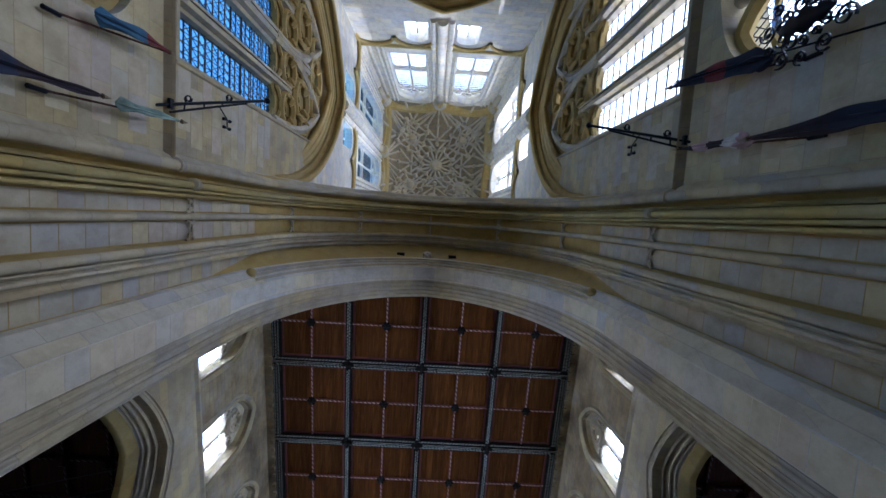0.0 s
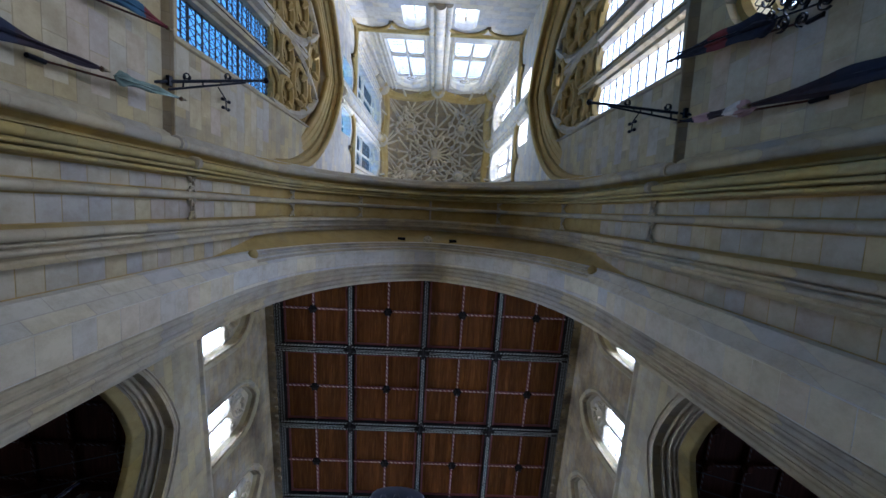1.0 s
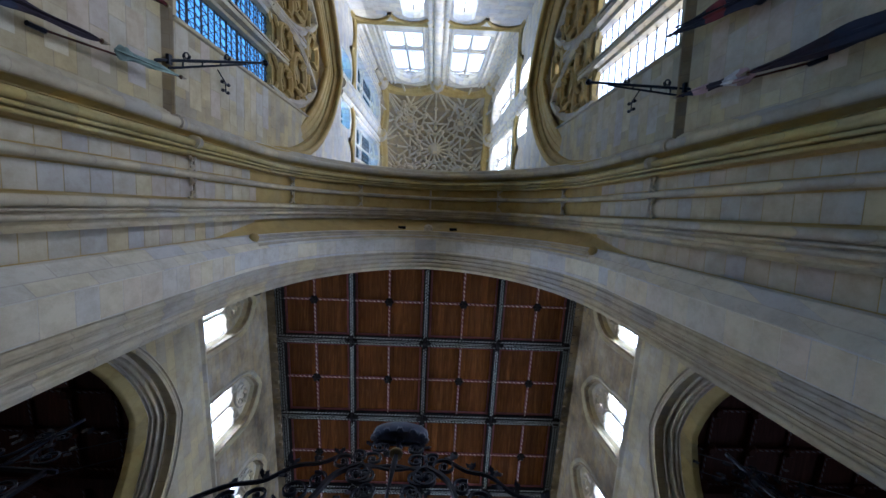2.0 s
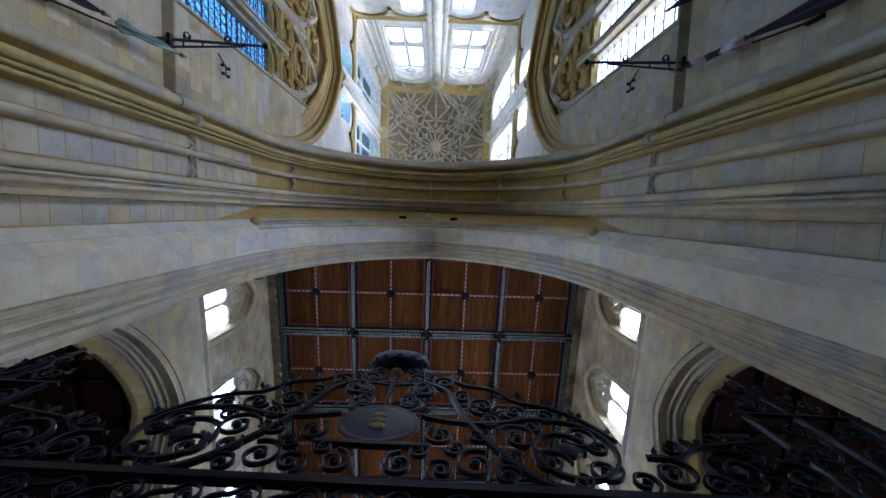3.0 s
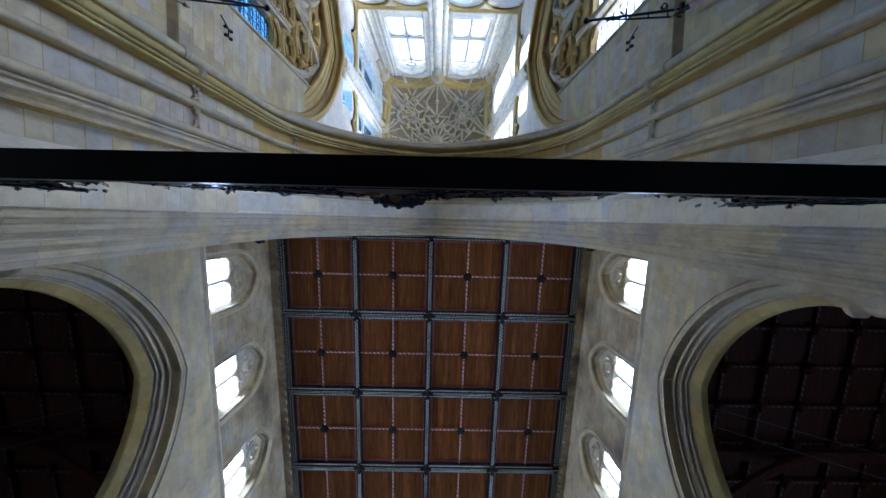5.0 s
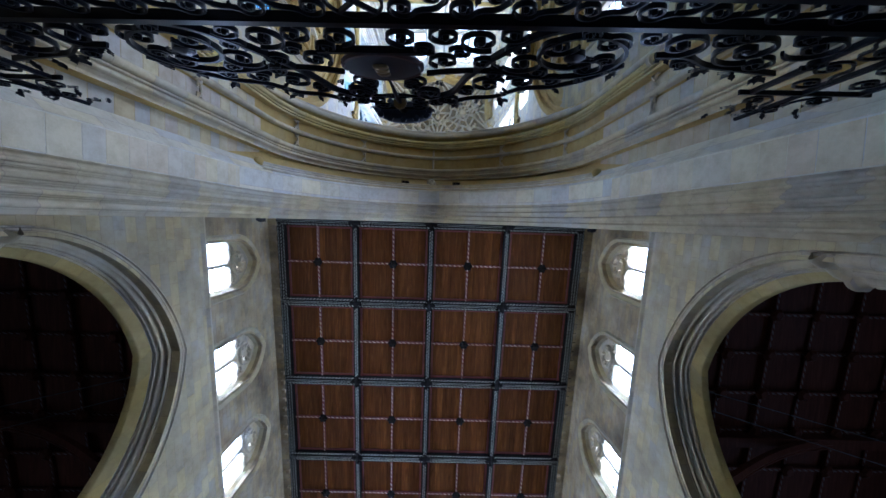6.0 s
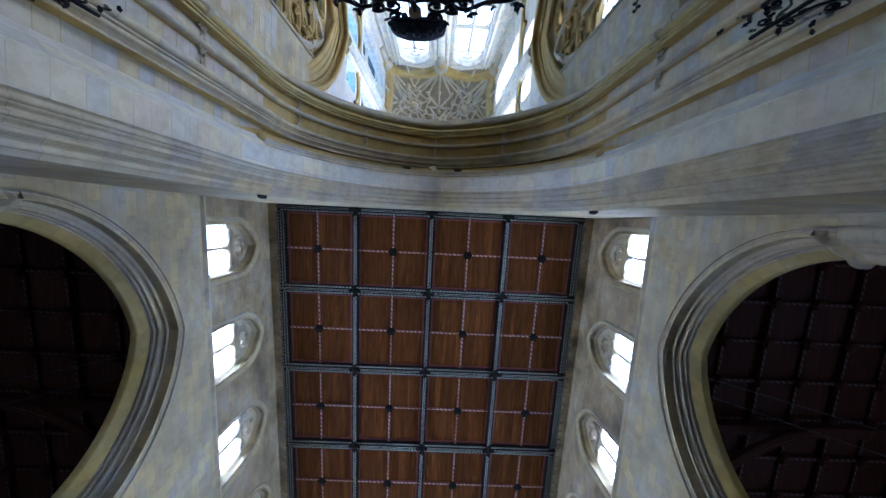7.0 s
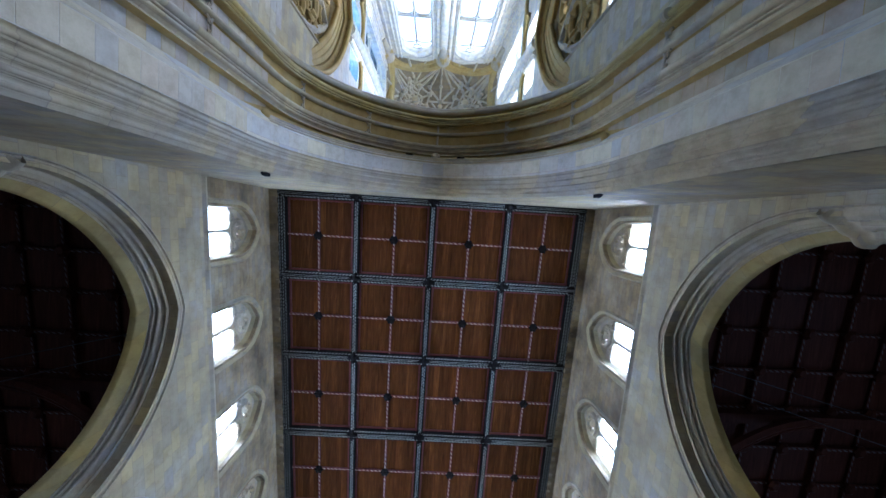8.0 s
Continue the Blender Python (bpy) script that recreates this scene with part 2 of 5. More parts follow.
def tower_curve(o):
    """The high orders towards the tower."""
    return arch(AH + o, FLOOR, 12.0, 6.2 + 1.2 * (o - 0.5), 2.0, 0.13, 30)


def nave_curve(o):
    """The lower orders towards the nave, springing further down."""
    return arch(AH + o, FLOOR, 9.6, 6.45 + 1.3 * (o - 0.14), 2.1, 0.13, 30)


M_ARCH = plane((XC, 0, 0), (1, 0, 0), (0, 1, 0))
tower_arch = thing("tower_arch", "deep moulded limestone arch between tower and nave", "arch", "structure")


def moulding(name, prof, mat, label="", angle=40, curve=tower_curve):
    v, f, uv = sweep(prof, curve, M_ARCH)
    return part(name, mesh_of(name, v, f, mat, uv, angle), tower_arch, label)


moulding("corner_shaft", [(TN, 0.85), (TN + 0.1, 0.72)] + roll(TN + 0.27, 0.62, 0.11, -130, 90) + quirk(TN + 0.38, 0.63, 0.02, 0.05), DRESSED)
moulding("hollow_moulding", [(TN + 0.4, 0.63)] + hollow(TN + 0.4, TN + 0.54, 0.48, 0.14) + quirk(TN + 0.54, 0.36, 0.02, 0.08) + [(TN + 0.56, 0.32)], WARM)
moulding("ringed_shaft", roll(TN + 0.63, 0.32, 0.07) + quirk(TN + 0.7, 0.31, 0.02, 0.05) + roll(TN + 0.74, 0.31, 0.03) + quirk(TN + 0.77, 0.3, 0.03, 0.08) + roll(TN + 0.83, 0.3, 0.03), WARM)
moulding("soffit_panel", [(TN + 0.86, 0.3), (TN + 0.87, 0.47), (0.19, 0.47), (0.2, 0.42)], OCHRE)
moulding("soffit_rib", [(0.2, 0.42)] + roll(0.27, 0.37, 0.06) + [(0.34, 0.42)], DRESSED)
moulding("soffit_panel", [(0.34, 0.42), (0.35, 0.47), (0.73, 0.47), (0.76, 0.3), (0.76, 0.26)], OCHRE)
moulding("roll_moulding", roll(0.83, 0.27, 0.07) + quirk(0.9, 0.28, 0.02, 0.03) + roll(0.94, 0.28, 0.02) + quirk(0.96, 0.28, 0.03, 0.035) + roll(1.03, 0.28, 0.035) + hollow(1.07, 1.2, 0.3, 0.07), DRESSED)
# the soffit steps down from the high orders to the low ones
v, f, uv = sweep([(1.2, 0.3), (1.21, 0.48)], tower_curve, M_ARCH)
part("casement_edge", mesh_of("casement_edge", v, f, OCHRE, uv, 40), tower_arch)
high, low = tower_curve(0.48), nave_curve(0.48)
v, f, uv = [], [], []
for i in range(7):
    t = i / 6
    for (xa, za), (xb, zb) in zip(high, low):
        v.append(M_ARCH @ Vector((xa + (xb - xa) * t, 1.21 + 0.37 * t, za + (zb - za) * t)))
        uv.append((v[-1].x, v[-1].z))
n = len(high)
f = [(i * n + j, i * n + j + 1, (i + 1) * n + j + 1, (i + 1) * n + j) for i in range(6) for j in range(n - 1)]
part("plain_casement", mesh_of("plain_casement", v, f, OCHRE, uv, 50), tower_arch, "plain ochre riser between the two orders")
# chamfer and plain face: strong window light put into a paler stone
moulding("broad_chamfer", [(1.58, 0.48), (1.58, 0.3), (1.88, 0.0)], PALE, curve=nave_curve)
for yy, oo in ((1.62, 0.26), (1.69, 0.19), (1.79, 0.09)):
    v, f, uv = sweep([(yy - 0.03, oo + 0.06)] + roll(yy, oo, 0.04) + [(yy + 0.03, oo + 0.06)], lambda o: [p for p in arch(AH + o, FLOOR, 9.6, 6.45 + 1.3 * (min(o, 0.3) - 0.14), 2.1, 0.13, 30)[7:-7]], M_ARCH)
    part("fillet", mesh_of("fillet", v, f, DRESSED, uv, 60), tower_arch)
moulding("plain_face", [(1.88, 0.0), (2.36, 0.0)], PALE, curve=nave_curve)
outer = []
for d0, o0 in ((2.36, 0.0), (2.52, 0.025), (2.68, 0.06), (2.83, 0.09)):
    outer += quirk(d0, o0, 0.015, 0.014) + hollow(d0 + 0.015, d0 + 0.07, o0 + 0.012, 0.014) + roll(d0 + 0.1, o0 + 0.02, 0.03) + [(d0 + 0.14, o0 + 0.02)]
moulding("outer_mouldings", outer + [(2.98, 0.12), (NAVE, 0.14), (NAVE, 0.2)], DRESSED, curve=nave_curve)

hole = nave_curve(0.15)
structure(part("wall_nave_west", wall(-NW - 1.5, NW + 1.5, FLOOR, 24, [hole], -0.3, plane((XC, NAVE, 0), (1, 0, 0), (0, 1, 0))).mesh("wall", ASHLAR), None),
          "ashlar limestone end wall of the nave round the tower arch", "wall")
hole = tower_curve(0.82)
structure(part("wall_tower_east", wall(-TW - 1.5, TW + 1.5, FLOOR, 21.2, [hole], 0.3, plane((XC, TN, 0), (1, 0, 0), (0, 1, 0))).mesh("wall", PALE), None),
          "limestone tower wall above the tower arch", "wall")

# tower sides: a great moulded arch on each, filled by a wall with a tall window
SH, SS, SR = 4.25, 13.6, 6.7
WH = 2.62                      # half the window's width


def side_curve(o, z0=0.0):
    return arch(SH + o, z0, SS, SR + o, n=0)


def lancet(b, m, hw, z0, zs, rise, centre, r, depth, steps=9):
    """A moulded bar that follows a pointed arch line."""
    line = arch(hw, z0, zs, rise, n=0, steps=steps, jamb=1)
    b.tube([(centre + u, depth, z) for u, z in line], r, 6, m)


def circle_bar(b, m, u, z, rad, r, depth, lobes=4):
    b.tube([(u + rad * math.cos(a), depth, z + rad * math.sin(a)) for a in [2 * math.pi * i / 18 for i in range(18)]], r, 6, m, closed=True)
    for i in range(lobes):
        a = 2 * math.pi * (i + 0.5) / lobes
        c, q = (u + rad * 0.95 * math.cos(a), z + rad * 0.95 * math.sin(a)), (u + rad * 0.52 * math.cos(a), z + rad * 0.52 * math.sin(a))
        b.tube([(c[0], depth, c[1]), (q[0], depth, q[1])], r * 1.0, 5, m, taper=lambda s: 1.5 - 1.1 * s)


def lattice(b, m, u0, u1, z0, z1, depth, pitch=0.16, top=None):
    """Lead: diamond cames and saddle bars."""
    w, h = u1 - u0, z1 - z0
    k = -int(h * 0.62 / pitch) - 1
    while k * pitch < w:
        for sgn in (1, -1):
            # u = u0 + k*pitch + s, z = z0 + s/0.62
            s0, s1 = max(0, -k * pitch), min(w - k * pitch, h * 0.62)
            if s1 - s0 > 0.02:
                a, e = k * pitch + s0, k * pitch + s1
                pa, pe = (u0 + a, u0 + e) if sgn > 0 else (u1 - a, u1 - e)
                b.tube([(pa, depth, z0 + s0 / 0.62), (pe, depth, z0 + s1 / 0.62)], 0.011, 3, m)
        k += 1
    z = z0 + 0.4
    while z < z1:
        b.tube([(u0, depth - 0.02, z), (u1, depth - 0.02, z)], 0.016, 4, m)
        z += 0.55


def square_leads(b, m, u0, u1, z0, z1, depth, pu=0.3, pz=0.42):
    for i in range(1, int((u1 - u0) / pu) + 1):
        b.tube([(u0 + i * pu, depth, z0), (u0 + i * pu, depth, z1)], 0.013, 3, m)
    z = z0 + pz
    while z < z1:
        b.tube([(u0, depth, z), (u1, depth, z)], 0.018, 4, m)
        z += pz


def pane(m, u0, u1, z0, z1, depth, parent):
    ob = part("glass_pane", Build().add([(u0, depth, z0), (u1, depth, z0), (u1, depth, z1), (u0, depth, z1)], [(0, 1, 2, 3)], m).mesh("glass_pane", GLASS), parent)
    ob.visible_shadow = False
    return ob


def rise_in(z, a, b):
    t = min(max((z - a) / (b - a), 0.0), 1.0)
    return t * t * (3 - 2 * t)


def tower_side(side, name, colour, power):
    # along +y' runs from the nave towards the far wall; depth runs outwards
    m = plane((XC + side * TW, TY, 0), (0, -1, 0), (side, 0, 0))
    arch_ob = thing("wall_arch", "ochre moulded stone arch framing the tall tower window", "arch", "structure")
    prof = [(-0.05, 0.42), (-0.3, 0.38), (-0.34, 0.3)] + roll(-0.26, 0.22, 0.08, -90, 90) + hollow(-0.18, -0.04, 0.14, 0.08) + roll(0.02, 0.08, 0.06) + [(0.1, 0.04), (0.2, 0.02)]
    v, f, uv = sweep(prof, lambda o: side_curve(o, 10.0))
    v = [m @ Vector((p.x, p.y + 0.6 * (1 - rise_in(p.z, 11.0, 15.5)), p.z)) for p in v]
    part("arch_moulding", mesh_of("arch_moulding", v, f, OCHRE, uv, 40), arch_ob)
    # inner orders that die into the wall lower down
    for o0, rr in ((-0.2, 0.13), (-0.52, 0.11), (-0.82, 0.1)):
        v, f, uv = sweep([(0.3, 0.2), (0.06, 0.17)] + roll(0.14, 0.0, rr, -60, 90) + [(0.3, 0.0)], lambda o: side_curve(o, 12.0))
        moved = []
        for p in v:
            q = rise_in(p.z, 13.6, 18.5)
            l = math.hypot(p.x, p.z - 12.0)
            moved.append(m @ Vector((p.x * (1 + o0 * q / l), p.y + 0.3 * (1 - q), p.z + o0 * q * (p.z - 12.0) / l)))
        part("inner_order", mesh_of("inner_order", moved, f, OCHRE, uv, 40), arch_ob)
    structure(part("wall_tower_" + name, wall(-5.9, 5.9, FLOOR, 21.2, [side_curve(0.42)], 0.1, m).mesh("wall", PALE), None), "pale ashlar tower wall above its great arch", "wall")
    # the filling wall, with an upper and a lower window
    up = arch(WH, 9.3, 16.9, 2.5, 2.1, 0.15)
    low = arch(WH, 2.6, 7.4, 1.1, n=2.4)
    mw = plane((XC + side * (TW + 0.15), TY, 0), (0, -1, 0), (side, 0, 0))
    fill = part("wall_filling_" + name, wall(-5.2, 5.2, 8.95, 21.5, [up], 0.9, mw).mesh("wall", ASHLAR), None)
    structure(fill, "ashlar wall filling the tower arch round its window", "wall")
    fill = part("wall_filling_lower_" + name, wall(-5.2, 5.2, FLOOR, 8.95, [low], 0.9, mw).mesh("wall", ASHLAR), None)
    structure(fill, "ashlar wall below the string course round the lower window", "wall")
    sc = Build()
    sc.add(*sweep([(0.0, -0.1), (-0.03, -0.07), (-0.1, -0.01), (-0.13, 0.02), (-0.13, 0.05), (0.0, 0.08)], lambda o: [(-5.1, 8.95 + o), (5.1, 8.95 + o)], mw)[:2])
    # darker vault stone stands in for the shade under the course
    structure(part("string_course", sc.mesh("string_course", VAULT_WEB), None), "projecting stone string course across the tower wall", "trim")
    hood = part("label_moulding", Build().add(*sweep([(-0.0, 0.1), (-0.06, 0.08), (-0.07, 0.03), (0.0, 0.0), (0.06, 0.03), (0.3, -0.06), (0.5, -0.1)], lambda o: arch(WH + o, 9.15, 16.9, 2.5 + o, 2.1, 0.15), mw)[:2]).mesh("label_moulding", DRESSED, 40), arch_ob)
    # tracery and glass
    win = structure(new("window_" + name), "tall four-light traceried window with leaded lights", "window")
    d = 0.34
    for u, r, top in ((0.0, 0.29, 17.2), (-WH / 2, 0.2, 15.2), (WH / 2, 0.2, 15.2)):
        one = Build()
        one.add(*sweep([(d - 0.3, 0.02), (d - 0.27, r * 0.55), (d - 0.12, r * 0.7), (d - 0.08, r), (d + 0.16, r), (d + 0.16, -r), (d - 0.08, -r), (d - 0.12, -r * 0.7), (d - 0.27, -r * 0.55), (d - 0.3, -0.02)],
                       lambda o: [(u + o, 9.2), (u + o, top)], mw)[:2])
        part("mullion", one.mesh("mullion", DRESSED), win)
    for e in (-1, 1):
        one = Build().add(*sweep([(0.0, 0.0), (0.04, -0.05), (0.1, -0.06), (d - 0.1, -0.2), (d + 0.2, -0.24)], lambda o: [(e * (WH + o), 9.2), (e * (WH + o), 15.2)], mw)[:2])
        part("window_jamb", one.mesh("window_jamb", DRESSED), win)
    plate = mw @ Matrix.Translation((0, d - 0.06, 0))
    Q = WH / 2
    centres = [(-1.5 + i) * Q for i in range(4)]
    bands = [(9.2, 14.55, [(c, 0.55, 9.3, 13.9, 0.45) for c in centres]),
             (14.55, 15.7, [(c, 0.2, 14.8, 15.0, 0.3) for c in centres]),
             (15.7, 16.9, [(c, 0.24, 16.0, 16.2, 0.35) for c in (-Q, Q)]),
             (16.9, 17.8, [(0.0, 0.2, 17.1, 17.2, 0.3)]),
             (17.8, 19.9, [(0.0, 0.2, 18.2, 18.4, 0.3)])]
    for a, c, some in bands:
        b = wall(-WH - 0.2, WH + 0.2, a, c, [shift(arch(h, z0, zs, rs, n=0, steps=6), u) for u, h, z0, zs, rs in some], 0.22, plate)
        part("tracery_plate", b.mesh("tracery_plate", OCHRE), win)
    for u in (-Q, Q):
        b = Build()
        lancet(b, mw, Q - 0.06, 13.9, 15.0, 3.3, u, 0.16, d - 0.16)
        part("sub_arch", b.mesh("sub_arch", DRESSED, 50), win)
        b = Build()
        for q in (-0.5, 0.5):
            lancet(b, mw, Q / 2 - 0.05, 13.8, 13.9, 0.75, u + q * Q, 0.08, d - 0.12, 6)
            for e in (-1, 1):
                b.tube([(u + q * Q + e * 0.54, d - 0.05, 14.0), (u + q * Q + e * 0.2, d - 0.05, 14.2)], 0.09, 5, mw, taper=lambda s: 1.2 - 0.8 * s)
            circle_bar(b, mw, u + q * Q, 15.1, 0.52, 0.12, d - 0.16)
        circle_bar(b, mw, u, 16.35, 0.66, 0.13, d - 0.18)
        circle_bar(b, mw, u * 1.66, 16.75, 0.36, 0.1, d - 0.14, 3)
        part("tracery", b.mesh("tracery", OCHRE, 50), win)
    b = Build()
    circle_bar(b, mw, 0, 17.75, 0.7, 0.14, d - 0.18)
    circle_bar(b, mw, 0, 16.5, 0.4, 0.1, d - 0.14, 3)
    for e in (-1, 1):
        circle_bar(b, mw, e * 1.15, 17.95, 0.42, 0.1, d - 0.14, 3)
    part("tracery", b.mesh("tracery", OCHRE, 50), win)
    leads = Build()
    for i in range(4):
        u0 = -WH + i * WH / 2
        if side < 0:
            lattice(leads, mw, u0, u0 + WH / 2, 9.3, 14.5, d + 0.1, 0.22)
            square_leads(leads, mw, u0, u0 + WH / 2, 9.3, 14.5, d + 0.1, 0.22, 0.26)
        else:
            square_leads(leads, mw, u0, u0 + WH / 2, 9.3, 14.5, d + 0.1)
        pane(mw, u0, u0 + WH / 2, 9.3, 18.8, d + 0.2, win)
    part("lead_cames", leads.mesh("lead_cames", LEAD), win)
    # lower window
    win = structure(new("window_lower_" + name), "lower tower window with cusped lights and leaded glass", "window")
    for i in (-1, 0, 1):
        part("mullion", Build().tube([(i * WH / 2, d, 2.6), (i * WH / 2, d, 8.5)], 0.11, 8, mw).mesh("mullion", DRESSED, 50), win)
    leads = Build()
    for i in range(4):
        u0 = -WH + i * WH / 2
        b = Build()
        lancet(b, mw, WH / 4 - 0.03, 7.2, 7.3, 0.85, u0 + WH / 4, 0.13, d - 0.05)
        for e in (-1, 1):
            b.tube([(u0 + WH / 4 + e * 0.6, d, 7.35), (u0 + WH / 4 + e * 0.22, d, 7.6)], 0.1, 5, mw, taper=lambda s: 1.2 - 0.8 * s)
        part("cusped_head", b.mesh("cusped_head", OCHRE, 50), win)
        lattice(leads, mw, u0, u0 + WH / 2, 4.5, 8.3, d + 0.1)
        pane(mw, u0, u0 + WH / 2, 2.6, 8.4, d + 0.11, win)
    part("lead_cames", leads.mesh("lead_cames", LEAD), win)
    for z, h, pw in ((14.0, 10.4, power), (5.6, 6.0, power * 0.75)):
        window_or_fill((XC + side * (TW + 1.55), TY, z), (XC, TY, z), 2 * WH + 0.6, h, pw, colour)


tower_side(-1, "north", BLUE, 190)
tower_side(1, "south", WHITE, 670)

# far tower wall: the same great arch, closed behind
M_FAR = plane((XC, TF, 0), (1, 0, 0), (0, -1, 0))
far_arch = thing("wall_arch", "ochre moulded stone arch on the far tower wall", "arch", "structure")
v, f, uv = sweep([(0.0, 0.42), (-0.05, 0.38)] + roll(0.0, 0.3, 0.08) + hollow(0.1, 0.3, 0.22, 0.08) + roll(0.38, 0.14, 0.08) + [(0.5, 0.1), (0.8, 0.1)], side_curve, M_FAR)
part("arch_moulding", mesh_of("arch_moulding", v, f, OCHRE, uv, 40), far_arch)
structure(part("wall_tower_west", wall(-5.9, 5.9, FLOOR, 21.2, [side_curve(0.42)], 0.8, M_FAR).mesh("wall", PALE), None), "pale ashlar tower wall above the far arch", "wall")
structure(part("wall_far_filling", Build().box(-5.9, 5.9, TF - 1.2, TF - 0.8, FLOOR, 21.2).mesh("wall", ASHLAR), None), "plain ashlar wall closing the far arch", "wall")
# lantern: ledge, gallery arches, two windows on each side, vault
LZ, LT = 24.5, 35.0


def lantern_side(m, name, colour, power, span, leaded=True):
    hw = span / 2
    x1 = hw * 0.205
    x2 = hw * 0.70
    ops = [shift(arch((x2 - x1) / 2, 25.6, 33.1, 1.6, n=0), s * (x1 + x2) / 2) for s in (-1, 1)]
    structure(part("wall_lantern_" + name, wall(-hw - 1.0, hw + 1.0, LZ, 41, ops, 0.64, m).mesh("wall", PALE), None), "pale clean limestone wall of the tower lantern", "wall")
    b = Build()
    b.add(*sweep([(0.0, -0.16), (-0.08, -0.1), (-0.14, -0.05), (-0.14, 0.04), (0.0, 0.08)], lambda o: [(-hw, LZ + o), (hw, LZ + o)], m)[:2])
    structure(part("ledge", b.mesh("ledge", WARM), None), "projecting moulded stone gallery ledge in the tower", "trim")
    shaft = structure(new("wall_shafts"), "clustered stone shafts rising to the vault", "column")
    for u in (-hw + 0.12, -hw + 0.5, -x2 - 0.5, -x2 - 0.2, -x1 + 0.12, -0.46, 0.0, 0.46, x1 - 0.12, x2 + 0.2, x2 + 0.5, hw - 0.5, hw - 0.12):
        r = 0.3 if u == 0 else 0.17 if abs(u) < 0.5 or abs(u) > hw - 0.3 else 0.09
        part("shaft", Build().tube([(u, -0.02, 21.3 if abs(u) < 0.5 else LZ), (u, -0.02, LT)], r, 10, m).mesh("shaft", PALE, 50), shaft)
    for s, c in ((-1, ops[0]), (1, ops[1])):
        win = structure(new("window_lantern_" + name), "two-light transomed lantern window with pale leaded glass", "window")
        mid = s * (x1 + x2) / 2
        v, f, uv = sweep([(-0.02, 0.3), (-0.06, 0.24), (0.0, 0.16), (0.14, 0.12), (0.2, 0.02), (0.42, -0.05)], lambda o: shift(arch((x2 - x1) / 2 + o, 25.6, 33.1, 1.6 + o, n=0), mid), m)
        part("window_frame", mesh_of("window_frame", v, f, PALE, uv, 40), win)
        part("mullion", Build().tube([(mid, 0.45, 25.6), (mid, 0.45, 33.2)], 0.09, 8, m).mesh("mullion", PALE, 50), win)
        part("transom", Build().box(mid - (x2 - x1) / 2, mid + (x2 - x1) / 2, 0.36, 0.54, 29.0, 29.18, m=m).mesh("transom", PALE), win)
        b = Build()
        for e in (-1, 1):
            for zz in (28.3, 32.5):
                lancet(b, m, (x2 - x1) / 4 - 0.05, zz, zz + 0.05, 0.55, mid + e * (x2 - x1) / 4, 0.06, 0.45, 6)
        circle_bar(b, m, mid, 33.8, 0.35, 0.06, 0.45)
        part("tracery", b.mesh("tracery", PALE, 50), win)
        leads = Build()
        square_leads(leads, m, mid - (x2 - x1) / 2, mid + (x2 - x1) / 2, 25.6, 33.4, 0.55, 0.29, 0.42)
        part("lead_cames", leads.mesh("lead_cames", LEAD), win)
        pane(m, mid - (x2 - x1) / 2, mid + (x2 - x1) / 2, 25.6, 34.2, 0.56, win)
        p, q = m @ Vector((mid, 0.68, 31.2)), m @ Vector((mid, -3, 31.2))
        window_or_fill(p, q, x2 - x1 + 0.3, 11.4, power * 1.3, colour)
    # gallery stage below the ledge: four bays, the inner two with a small window
    lights = [shift(arch(0.6, 21.7, 23.4, 0.45, n=2, k=0, steps=6), e * hw * 0.29) for e in (-1, 1)]
    structure(part("wall_gallery_" + name, wall(-hw - 1.0, hw + 1.0, 21.2, LZ, lights, 0.64, m).mesh("wall", PALE), None), "pale limestone gallery stage with small windows", "wall")
    for u in (-hw * 0.79, -hw * 0.32, hw * 0.32, hw * 0.79):
        v, f, uv = sweep([(0.0, 0.24)] + roll(-0.08, 0.13, 0.1) + [(0.0, 0.0)], lambda o: shift(arch(hw * 0.2 + o, 23.3, 23.4, 0.75 + o, 2.0, 0.1, jamb=1), u), m)
        structure(part("gallery_arch", mesh_of("gallery_arch", v, f, OCHRE, uv, 40), None), "small ochre stone arch under the tower gallery ledge", "arch")
    for e in (-1, 1):
        win = structure(new("window_gallery_" + name), "small round-headed gallery window with pale glass", "window")
        pane(m, e * hw * 0.29 - 0.65, e * hw * 0.29 + 0.65, 21.6, 24.0, 0.45, win)
        part("mullion", Build().box(e * hw * 0.29 - 0.04, e * hw * 0.29 + 0.04, 0.38, 0.46, 22.0, 23.7, m=m).mesh("mullion", PALE), win)
        window_or_fill(m @ Vector((e * hw * 0.29, 0.68, 23.4)), m @ Vector((e * hw * 0.29, -3, 23.4)), 1.9, 4.0, power * 0.9, colour)
    for e in (-1, 1):
        v, f, uv = sweep([(0.05, -0.2), (-0.2, -0.16), (-0.24, -0.04), (-0.5, 0.02), (-0.54, 0.14), (-0.6, 0.2), (-0.62, 0.4)], lambda o: shift(arch(hw / 2 - 0.3 + o, 33.4, 34.1, 2.0 + o, 2.1, 0.1), e * hw / 2), m)
        for u in ((0.0, e * (hw - 0.1)) if e < 0 else (hw - 0.1,)):
            sp = Build().lathe([(0.2, 31.5), (0.24, 32.4), (0.32, 33.2), (0.46, 34.0), (0.62, 34.8), (0.4, 35.2)], m @ Matrix.Translation((u, -0.1, 0)), 10)
            structure(part("springer", sp.mesh("springer", DRESSED, 50), None), "corbelled stone springer below the tower vault", "corbel")
        structure(part("wall_rib", mesh_of("wall_rib", v, f, OCHRE, uv, 40), None), "ochre stone wall rib over a lantern window", "arch")


